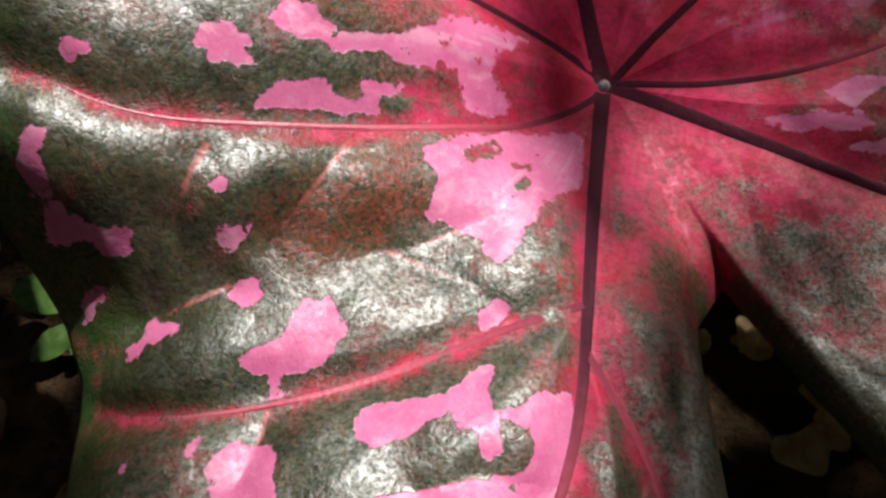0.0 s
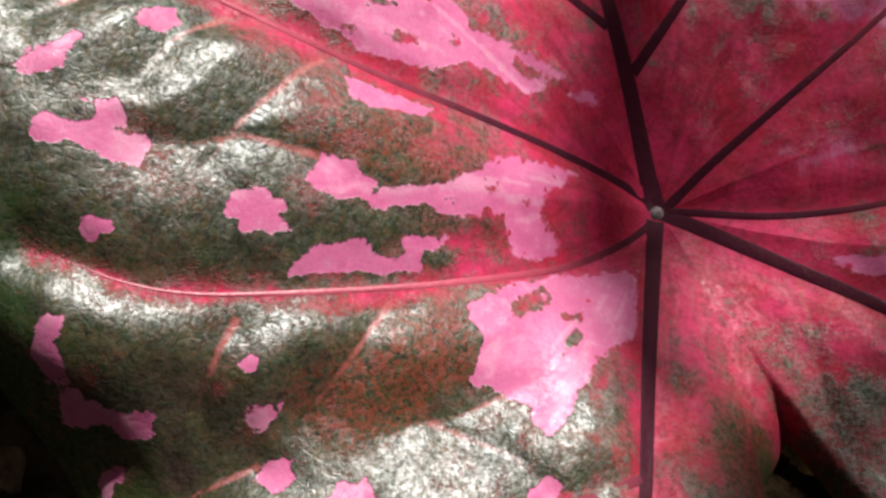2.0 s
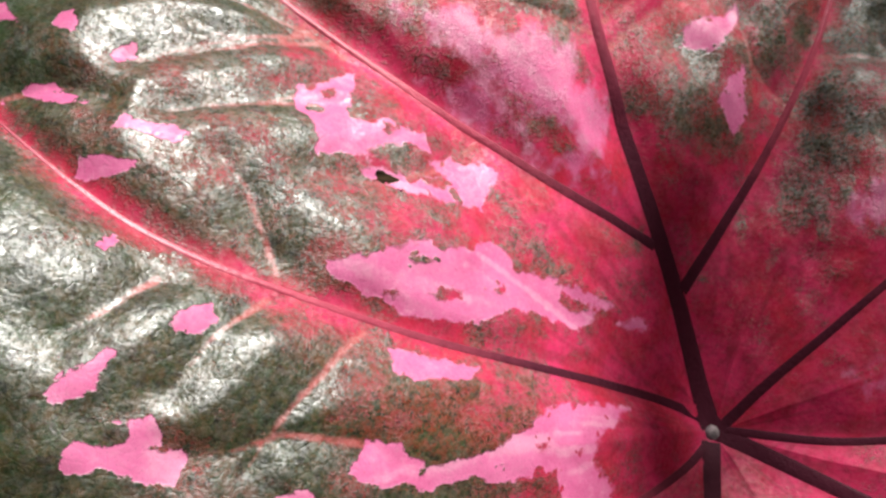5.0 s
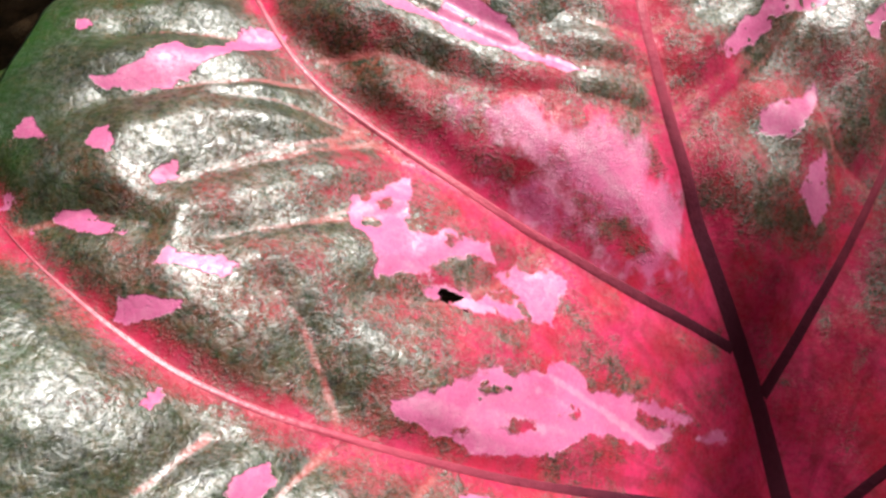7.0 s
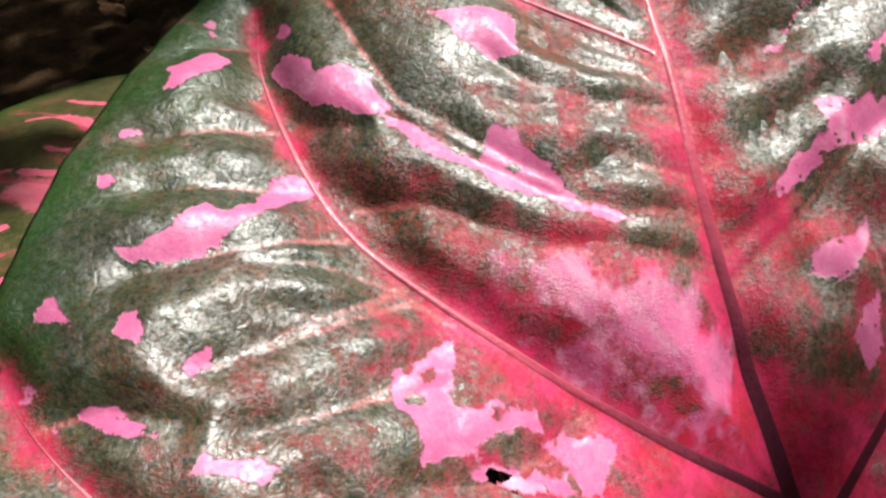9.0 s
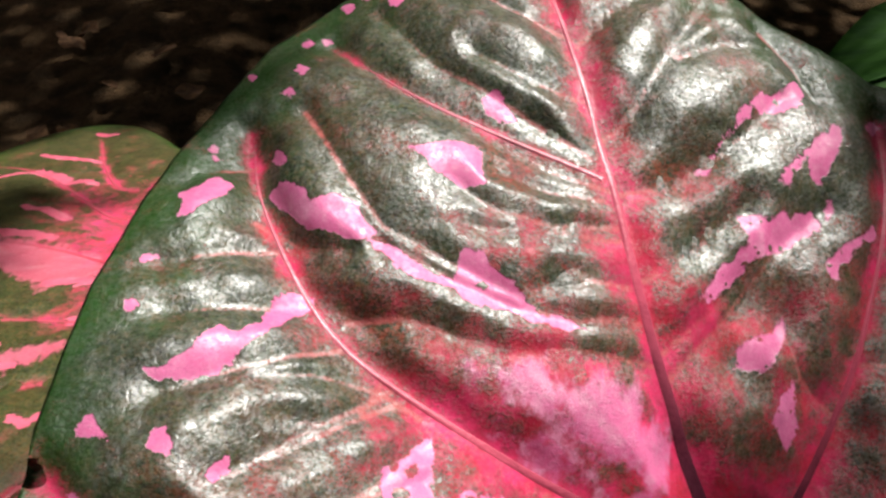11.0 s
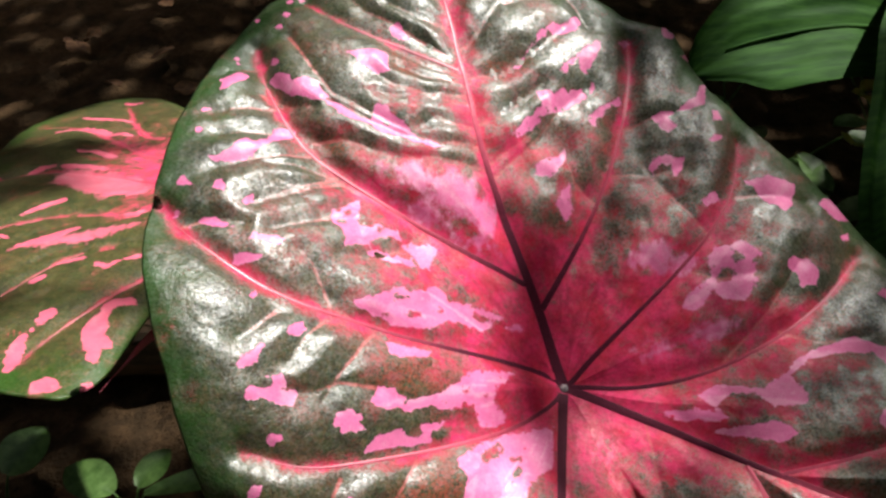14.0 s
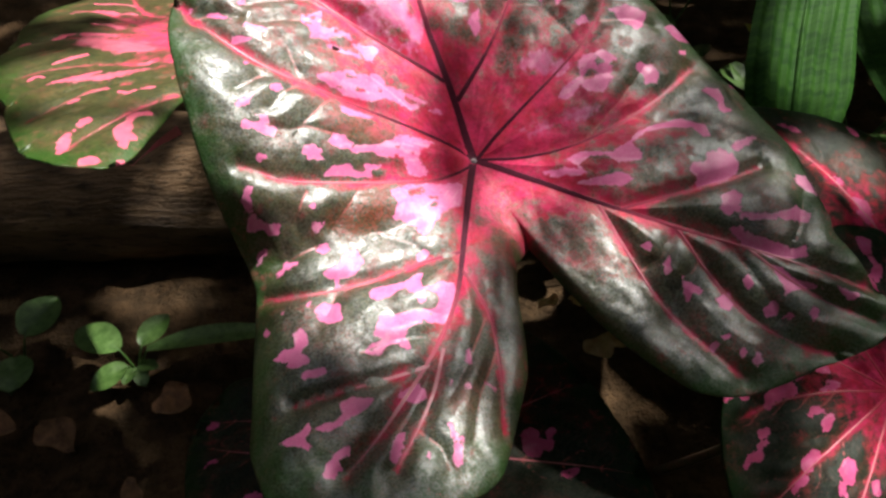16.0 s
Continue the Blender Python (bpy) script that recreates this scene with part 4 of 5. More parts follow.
patch(44.7, 156.6, 47.8, 159.1, 50.8, 158.3, 49, 155.5)
patch(55.2, 149.8, 58.2, 150.8, 57.7, 145, 60.9, 144.5, 58.5, 140.7, 55.3, 141.8)
patch(62.2, 132.9, 65.8, 134.9, 66.3, 132.1, 62.7, 131)
patch(18.9, 170.8, 21, 172.3, 22.6, 170, 20.2, 169)
patch(-19.6, 179.2, -16.1, 184.7, -11.2, 184.9, -14.2, 178.7, -16.4, 176.1)
patch(0.1, 66.6, 3.5, 73.4, 7.9, 76.5, 6.6, 64.5, 4.1, 61.2)
patch(33.2, 138.7, 38.4, 143.7, 40.5, 141.8, 37.1, 138.2)
patch(18, 116.1, 20.3, 118.6, 21.9, 116.4, 18.8, 112.8)
patch(47.9, 23, 49.7, 27.7, 56.2, 31.8, 61.6, 34.8, 59.7, 40.3, 63.2, 46.8, 75, 47, 83.1, 41.6, 79.6, 38.3, 78.6, 30.9, 73.5, 23.9, 65.1, 24.7, 60.7, 28.8, 56.5, 24.3, 51.3, 21.3)
island(68.8, 41.1, 71, 43.3, 73.7, 41.2, 71, 39.5)
island(61.4, 33.4, 65.3, 36.5, 70, 35.9, 67.4, 32.6, 63, 31)
veil(28.3, 46.3, 33.5, 50.7, 43.3, 50.1, 49.4, 46.5, 59.2, 44.6, 57.2, 38.4, 42.6, 39, 30.3, 41.2)
island(43, 46.6, 45.8, 50.6, 50.3, 48.7, 50, 43.3, 45.3, 42.7)
patch(91.9, 37.1, 95.1, 41, 102.3, 41.3, 106.8, 35.6, 104.6, 29.4, 97.7, 29, 97.1, 34)
patch(130.2, 26.2, 133.9, 28.7, 141.3, 28.8, 143.5, 20.7, 141.9, 14.1, 145.6, 12.8, 139.4, 8.3, 136.6, 10.9, 138.3, 18.7)
patch(152.9, 39.7, 161.3, 47.9, 164.4, 43.3, 160, 37.4, 152.6, 34.1)
patch(80.3, 74.6, 93.5, 76.5, 103.2, 73.8, 101.5, 65.2, 95.8, 60.7, 89.6, 63.4, 84.7, 70.1)
patch(115.3, 66.3, 119.1, 72.1, 128.2, 73.9, 133.6, 69.3, 136.7, 66, 123.6, 60.9, 118.8, 62.3)
patch(60.1, 65.4, 67.1, 69.4, 69.8, 66.3, 62.4, 62.9)
patch(71.3, 106, 74.2, 106.5, 74.8, 102, 70, 100.1)
patch(65.9, 91.5, 73.2, 93.9, 72.8, 91.6, 66.9, 89.8)
patch(120.9, 52.9, 127.3, 56, 127, 53, 122, 50.5)
veil(44.7, 12, 52.1, 16.1, 62, 18, 74.3, 18.3, 69.1, 14.1, 59.1, 10.5, 49.2, 7.1, 37.2, 6.3, 25.2, 6.5)
island(56.9, 15, 60.7, 16.6, 64.2, 14.5, 60.5, 12.6)
patch(49.1, -10.6, 59, -7.6, 73.9, -11.2, 84.1, -6.1, 89.2, -16.6, 87.4, -19.5, 76.5, -19, 71, -13.5, 62.7, -11.3, 54.9, -15.9)
patch(83.9, -6.9, 90.2, -0.1, 105.2, 4.7, 115, 8.5, 119.1, 5.5, 126.4, 0.8, 127.7, -8.2, 122.8, -8.5, 118.8, -0.5, 106.9, 0.4, 94.4, -1.6, 87.8, -4.9)
patch(37.1, -15.7, 48.2, -15.8, 56.8, -18.6, 59.7, -21.5, 52.1, -21.2, 41.3, -18.9)
patch(53.9, -25.9, 66.9, -25.1, 75.4, -24.5, 79.3, -26.5, 81.9, -30.4, 76.3, -32.8, 64.5, -28)
patch(-4.8, 112.3, 2.9, 112.9, 15.3, 115.8, 17.5, 111.4, 7.8, 105.9, -3, 103.1)
patch(111.1, -28.6, 113.1, -25, 120.8, -24.4, 121.9, -19.1, 130.3, -16.3, 134.4, -19.3, 139.7, -11.4, 151.3, -6.4, 156.2, -7.7, 145.4, -14.9, 137.3, -20.9, 139.8, -28.1, 132.3, -34.7, 122.6, -37.6, 115.2, -38.3, 113.8, -33)
patch(123.8, -45.5, 132, -42.5, 135.1, -46.8, 131.7, -56.3, 126.1, -58.2, 122.2, -53.7)
patch(130, -59, 134.4, -56.7, 145.5, -58.6, 158.6, -55.9, 163, -52.7, 169.6, -57.9, 166.6, -63.4, 153.9, -62.4, 139.1, -62.3)
patch(126.1, -63.2, 131.2, -63.1, 136.2, -68, 146.6, -72.3, 155.6, -76.3, 161.8, -76.2, 162.7, -81.8, 154.9, -81.4, 143.8, -79.6, 133.6, -73.9)
patch(166.3, -33.2, 176.2, -31.3, 179.8, -40.6, 179.6, -45.6, 174.3, -42.6, 168, -38.5)
patch(143.5, -82.4, 150, -85.9, 153.6, -90.4, 161.1, -94.3, 168.6, -98, 161.5, -96.6, 152.1, -97.9, 149.1, -100.3, 148.4, -94.7, 145.8, -86.8)
patch(173.3, -97.7, 179.8, -101, 185.2, -102.8, 180.2, -105.8, 176.1, -101.7)
patch(117.2, -97, 124.1, -93.8, 126.4, -100.1, 122.6, -103.3, 117.6, -101.5)
patch(130.1, -89.5, 133.4, -86.8, 134.8, -91.5, 132.6, -95.1)
patch(139, -103.7, 144.3, -100.6, 146.8, -104.8, 145.6, -108.4, 140.4, -108.2)
patch(158.8, -109.7, 162.5, -105.5, 166.3, -108.6, 161.1, -113.9)
patch(111.2, -120.2, 113.7, -117.3, 116.1, -119.9, 112.6, -124.1)
patch(116.3, -116, 121.6, -114.9, 120.5, -118, 117.3, -118.9)
patch(129, -130.3, 132.1, -125.2, 135.4, -131.1, 131.4, -133.2)
patch(93.1, -76.9, 96.2, -71.8, 96.7, -80.6, 92.6, -83.8)
patch(101.1, -80.9, 106.7, -86.7, 111.4, -92, 109.6, -94.7, 105.8, -92.7, 102.8, -97.6, 102.5, -88.7)
patch(82.6, -65.7, 85.3, -63.7, 89.3, -67.1, 86.5, -69.2)
patch(124.3, -124.7, 126.5, -123.2, 127.7, -126.1, 125.7, -127.6)
patch(149, -108.8, 150.6, -107.4, 152.5, -109.8, 150.8, -111.1)
patch(-104.6, -125.4, -98.9, -121.5, -92.5, -120.4, -95.6, -114.4, -91.5, -111.2, -88.1, -114.3, -88.1, -120.2, -91.5, -124.3, -85.8, -127.5, -87, -130.2, -98.7, -130.7, -96.1, -127.9)
patch(-90.3, -135.1, -87, -132.8, -79.4, -131.5, -78.1, -134.7, -84.5, -136.9, -89.5, -137.3)
patch(-85.4, -102.1, -81.8, -97, -73.8, -97.3, -72.2, -104.6, -76.1, -107.2, -82.8, -105.7)
patch(-99.7, -165.2, -94.7, -163.4, -89.8, -161.4, -86.2, -157.9, -83.7, -160.3, -75.1, -157.8, -71.6, -154.1, -73.1, -148.8, -68.2, -147.2, -60.7, -147.8, -57.7, -148, -60.7, -153.3, -67.9, -157, -72.7, -160.5, -77.5, -162.6, -84.8, -160.7, -87.2, -164.2, -83.4, -168.2, -85.9, -170.4, -89.6, -167.6, -97.1, -166.3)
patch(-79.9, -180.1, -77.6, -175.6, -71.6, -170.1, -68.1, -169, -68.7, -173, -72.9, -174.6, -72, -177.9, -75.4, -182.5, -78.8, -182)
patch(-63.2, -125.1, -59.2, -121.2, -52.7, -118.7, -57.8, -117.2, -56.4, -111.8, -55, -107, -47.1, -105, -36.4, -103.7, -28.2, -101.8, -22.5, -98.1, -21.4, -102.3, -28.5, -106, -36.8, -111.9, -40.8, -113.4, -42.3, -117.3, -40, -125, -42.6, -126.4, -46.3, -121.7, -50.2, -121.4, -54.2, -127.4)
patch(-48.4, -146.7, -43.3, -142.6, -38.2, -141.2, -34.5, -144.4, -34.7, -148.2, -39.9, -151.3, -44.8, -149)
patch(-51.7, -175.7, -50.3, -169.9, -48.9, -165, -44.1, -163.6, -45.5, -169.7, -49.5, -177.8)
patch(-36.9, -174.9, -35.3, -172.9, -33, -174.9, -35.1, -177.4)
patch(-16.2, -130, -15, -124.2, -13, -122.6, -12.2, -131.7, -14.8, -132.2)
patch(-18.5, -144.6, -16.5, -141.3, -12.5, -140.4, -14.2, -145.2)
patch(-24.8, -140.1, -23.1, -137.2, -21.5, -140, -23.7, -142)
patch(-8.3, -139.4, -4.3, -140.4, -1.2, -142.8, -2.6, -145)
patch(-25.5, -177.8, -23.5, -166, -19.3, -165.9, -20.4, -173.4, -20.2, -178.2, -23.3, -180.3)
patch(-26.8, -160.8, -24.3, -159.7, -22.3, -166, -24.8, -167.2)
patch(-110.7, -110.7, -108.1, -107.4, -106, -110.6, -108.4, -113)
rust(-76.6, -55.8, -73.4, -51.3, -64, -42.9, -59.8, -38, -48.3, -34.6, -46.5, -39.2, -45.9, -45.4, -52.9, -51.2, -57.4, -57.2, -63.9, -60.1, -70.3, -61.3, -74.6, -59.5)
rust(-74.4, -2.9, -66.2, -2.4, -55.3, -0.4, -45.4, 0, -40.8, -1.5, -47.7, -7.8, -55.1, -12.5, -61.1, -13.5, -66.9, -13, -74.2, -11.6)
rust(-97.3, 90.6, -89, 87, -81.1, 80, -72.1, 77.5, -79.1, 76.5, -89.2, 80.3, -95.5, 85.2)
rust(-66.1, 124.9, -60.1, 128.7, -54.7, 123.4, -57.8, 114.1, -65.5, 115.6)
rust(-23.8, 123.7, -8.9, 125.5, -16.8, 114.9, -25.1, 118.4)
rust(-1.1, -44.6, 15.6, -31.2, 25.6, -39.2, 25.3, -52.5, 9.5, -67, -0.7, -68.5)
caladium("caladium_leaf", "large glossy dark green caladium leaf with red ribs and pink blots", MAIN_PLACE, mark, RIM, main_rise, 1100, 170, LEAF, RIB, quilt=1.2, foot=(0.06, 0.3, -0.02), scar=True, bites=((-72.3, 37.3, 2.1, 1.2), (-69.5, 34.5, 1.0, 0.6)), red=(54, 6, 2.8), curl=11.0, soft_reach=40.0, bleed=0.25, worn=((-60, 34, 24), (10, 95, 38), (62, 40, 26), (150, -32, 30), (-15, -140, 30)))


# ---- clear drops added to the large leaf in place of the glints on its torn skin ----
def bead(u, v, size, seed):
    """A flattened clear drop, added for its glint, on the blade at plan point (u, v), in mm."""
    rng = random.Random(seed)
    bm = bmesh.new()
    bmesh.ops.create_uvsphere(bm, u_segments=14, v_segments=9, radius=size)
    for p in bm.verts:
        p.co.x *= 1 + 0.25 * noise.noise(Vector((2 * p.co.y / size, seed, 0)))
        p.co.z *= 0.55 if p.co.z > 0 else 0.25
    me = bpy.data.meshes.new("water_bead")
    bm.to_mesh(me)
    bm.free()
    me.shade_smooth()
    me.materials.append(WATER)
    ob = tagged(new("water_bead", me), "small clear drop added to make a glint on the caladium leaf", "water bead", "water beads on the leaf")
    hit, place, normal, _ = LEAF_BLADE.ray_cast(Vector((u / 1000, v / 1000, 0.3)), Vector((0, 0, -1)))
    if hit:
        turn = normal.to_track_quat("Z", "Y").to_matrix().to_4x4()
        ob.matrix_basis = MAIN_PLACE @ Matrix.Translation(place) @ turn @ pose(0, 0, 0, 0, 0, rng.uniform(0, 360))


LEAF_BLADE = next(ob for ob in bpy.data.objects["caladium_leaf"].children if ob.name == "blade")
for n, (u, v) in enumerate(((139.1, -16.1), (142.8, -12), (150.4, -15.2), (153.1, -18.4), (156.8, -21.1), (144.3, -23.5), (93.9, -84.9), (96.8, -87.6), (101.2, -85.9), (118.5, -57.1), (120.7, -59.2), (123.4, -61.1), (146, -134.6), (150.5, -133.5), (154, -137.8), (159.6, -132.4), (99.9, -128), (103.5, -132.5), (107.3, -136.3), (112.7, -138.8), (81.3, -92), (83.4, -98.2))):
    bead(u, v, 0.0009 + 0.0007 * ((n * 7) % 5) / 4, n)


# ---- other caladium leaves ----
def fan(pattern, rim, count, seed, blots, spread=(0.35, 0.95), stretch=2.0):
    """Ribs that fan out from the hub to the rim, with veinlets and strewn blots."""
    rng = random.Random(seed)
    ang, rad = zip(*rim)
    reach = lambda a: float(np.interp(a, np.r_[np.array(ang) - 360, ang, np.array(ang) + 360], np.tile(rad, 3)))
    turns = [-180 + 360 * (n + 0.5) / count + rng.uniform(-6, 6) for n in range(count)]
    for a in turns:
        bend, pts = rng.uniform(-14, 14), []
        for s in np.linspace(0.02, 0.94, 7):
            b = radians(a + bend * s * s)
            pts += [s * reach(a) * math.cos(b), s * reach(a) * math.sin(b)]
        pattern.vein(0, 1.1, 0.5, *pts)
        for s in (0.35, 0.5, 0.65, 0.8):
            for turn in (-1, 1):
                b = radians(a + bend * s * s)
                x, y = s * reach(a) * math.cos(b), s * reach(a) * math.sin(b)
                c = b + turn * 0.75
                pattern.fine(x, y, x + 14 * math.cos(c), y + 14 * math.sin(c), x + 24 * math.cos(c - turn * 0.2), y + 24 * math.sin(c - turn * 0.2))
    for n in range(blots):
        a, s = rng.uniform(-180, 180), rng.uniform(*spread)
        r, b = s * reach(a), radians(a)
        w, long = rng.uniform(1.6, 4.2), rng.uniform(3, 10) * stretch / 2
        c = b + rng.uniform(-0.4, 0.4)
        x, y = r * math.cos(b), r * math.sin(b)
        pattern.blot(x, y, w, x + long * math.cos(c), y + long * math.sin(c), w * rng.uniform(0.5, 1.2), x + 1.6 * long * math.cos(c + 0.4), y + 1.6 * long * math.sin(c + 0.4), w * 0.5)
    return pattern


HEART = ((-180, 118), (-150, 122), (-125, 135), (-110, 130), (-98, 95), (-90, 48), (-82, 95), (-70, 130), (-55, 135), (-30, 122), (0, 118), (30, 125), (60, 150), (80, 185), (90, 205), (100, 185), (120, 150), (150, 125))


def dish(depth, droop):
    return lambda u, v: depth * (np.hypot(u, v) / 100) - droop * (np.hypot(u, v) / 100) ** 2


SIDE_RIM = ((-170, 148), (-150, 150), (-127, 165), (-115, 193), (-104, 226), (-97, 236), (-91, 240), (-88, 226), (-86.5, 200), (-84, 163), (-78, 110), (-60, 90), (0, 80), (60, 90), (95, 120), (104, 180), (110, 242), (114, 266), (119, 274), (125, 267), (130, 253), (137, 237), (150, 195), (166, 160))
SMALL = tuple((a, 0.9 * r) for a, r in HEART)
rng = random.Random(3)
side_leaf = Pattern()
side_leaf.vein(0, 1.3, 0.6, -30, 44, -44, 41, -71, 78, -105, 120, -142, 147, -160, 147)
side_leaf.vein(0, 1.3, 0.6, -16, -10, -32, -5, -59, 11, -90, 26, -118, 25, -143, 17, -165, 4)
side_leaf.vein(0, 1.3, 0.6, -3, -62, -21, -63, -44, -57, -75, -55, -93, -61, -113, -75)
side_leaf.vein(0, 1.3, 0.6, 6, -97, -7, -108, -33, -104, -43, -114, -57, -133, -65, -154, -74, -164)
side_leaf.vein(0, 1.3, 0.6, 15, -133, 5, -146, -8, -160, -19, -182, -27, -196, -33, -210)
side_leaf.vein(0, 1.3, 0.6, -40, 86, -55, 82, -77, 130, -100, 193)
side_leaf.vein(0, 1.3, 0.6, 22, -164, 17, -185, 13, -212, 8, -231)
side_leaf.blot(-133, 115, 2.2, -118, 127, 3.6, -90, 106, 4.6, -71, 99, 2.5)
side_leaf.blot(-125, 156, 2.0, -108, 144, 2.7, -84, 139, 3.6)
side_leaf.blot(-98, 63, 2.2, -85, 58, 3.6, -67, 45, 2.8)
side_leaf.blot(-98, 32, 2.2, -81, 29, 3.1, -67, 23, 1.7)
side_leaf.blot(-118, 25, 2.2, -113, 30, 3.4, -106, 33, 2.2)
side_leaf.blot(-52, -27, 1.7, -40, -27, 3.6, -26, -25, 3.4)
side_leaf.blot(-93, -54, 1.4, -84, -45, 2.8, -75, -36, 2.5)
side_leaf.blot(-89, -68, 1.7, -83, -65, 3.1, -80, -60, 1.7)
side_leaf.blot(-75, -99, 3.9, -66, -95, 5.6, -58, -90, 4.5, -51, -81, 2.8)
side_leaf.blot(-53, -97, 1.7, -43, -96, 2.5, -36, -95, 1.4)
side_leaf.blot(-44, -121, 2.8, -39, -121, 3.9, -34, -121, 2.8)
side_leaf.blot(-23, -130, 1.7, -16, -133, 2.0, -12, -129, 2.0, -2, -123, 2.2)
side_leaf.blot(-51, -141, 4.2, -49, -140, 3.4)
side_leaf.blot(-34, -183, 2.2, -32, -178, 4.2, -30, -174, 2.2)
side_leaf.blot(-35, -216, 2.8, -37, -204, 3.6, -38, -193, 2.5)
side_leaf.blot(2, -214, 3.1, -4, -194, 5.6, -6, -179, 4.5, -3, -169, 3.9, 5, -170, 3.9)
side_leaf.blot(-5, -196, 4.5, 2, -203, 5.0)
side_leaf.blot(-16, -230, 4.5, -12, -231, 3.9)
side_leaf.blot(3, -232, 2.5, 3, -228, 2.0)
side_leaf.blot(-105, 204, 2.2, -97, 200, 3.1, -90, 202, 2.0)
side_leaf.blot(-97, -90, 2.5, -96, -82, 2.2, -88, -88, 2.0)
side_leaf.blot(-143, 18, 2.8, -140, 19, 2.8)
side_leaf.blot(-158, 198, 1.7, -157, 201, 1.7)
side_leaf.blot(-27, -60, 2.2, -19, -59, 2.2)
side_leaf.veil(-100, 30, -40, 6, -20, -20, -50, -34, -95, -2)
side_leaf.veil(-80, -104, -40, -84, -12, -70, -10, -84, -40, -100)
for n in range(26):  # faint side veins
    u, v = rng.uniform(-130, 10), rng.uniform(-210, 150)
    side_leaf.fine(u, v, u - 12, v - 9, u - 20, v - 20)

caladium("caladium_leaf", "pale green caladium leaf with red veins and pink streaks", pose(-0.165, 0.42, 0.497, -15.6, 0, 0), side_leaf, SIDE_RIM, dish(3, 2), 480, 80, LEAF_PALE, RIB_RED, (52, 6, 1.9), 0.5, (-0.12, 0.5, -0.02), 11)
caladium("caladium_leaf", "dark caladium leaf with red ribs, behind the large leaf", pose(0.372, 0.175, 0.405, 22, 0, 26), fan(Pattern(), HEART, 13, 5, 70, (0.3, 0.95)), HEART, dish(8, 10), 420, 60, LEAF_DARK, RIB_RED, (60, 8, 5.0), 0.7, (0.28, 0.3, -0.02), 21)
caladium("caladium_leaf", "dark caladium leaf with bright pink blots, low beside the others", pose(0.318, 0.11, 0.40, -20, -12, 150), fan(Pattern(), SMALL, 11, 7, 130), SMALL, dish(8, 7), 420, 60, LEAF_DARK, RIB_RED, (26, 3, 2.4), 0.8, (0.25, 0.22, -0.02), 31)
LOW = tuple((a, 1.05 * r) for a, r in HEART)
low = fan(Pattern(), LOW, 11, 9, 22, (0.5, 0.95))
low.blot(-60, 14, 5, -56, 20, 3)
low.blot(-36, 26, 5, -27, 31, 4, -18, 38, 5)
low.blot(-10, 42, 5, 0, 46, 4)
low.blot(-64, 46, 4, -60, 54, 4)
caladium("caladium_leaf", "almost black caladium leaf with pink blots under the large leaf", pose(-0.01, 0.07, 0.43, 6, 4, 215), low, LOW, dish(5, 10), 420, 60, LEAF_DARK, RIB_RED, (6, 1, 0.8), 0.8, (0.1, 0.25, -0.02), 41)


# ---- log ----
def log(name, label, a, b, radius, seed):
    a, b = Vector(a), Vector(b)
    rows_n, sides = 60, 40
    way = (b - a).normalized()
    side = way.cross(Vector((0, 0, 1))).normalized()
    up = side.cross(way)
    verts, faces = [], []
    for i in range(rows_n):
        c = a.lerp(b, i / (rows_n - 1))
        for k in range(sides):
            t = 2 * math.pi * k / sides
            r = radius * (1 + 0.10 * noise.noise(Vector((i * 0.12, 2 * math.cos(t), 2 * math.sin(t) + seed))) + 0.05 * noise.noise(Vector((i * 0.3, 6 * math.cos(t), 6 * math.sin(t)))))
            verts.append(c + r * (math.cos(t) * side + math.sin(t) * up))
    for i in range(rows_n - 1):
        for k in range(sides):
            p, q = i * sides + k, i * sides + (k + 1) % sides
            faces.append((p, q, q + sides, p + sides))
    faces += [tuple(range(sides))[::-1], tuple(range((rows_n - 1) * sides, rows_n * sides))]
    return tagged(mesh_object(name, verts, faces, BARK), label, "log")


log("log", "weathered brown log lying on the dark soil", (-0.95, 0.80, 0.05), (0.15, 0.75, 0.05), 0.105, 2)


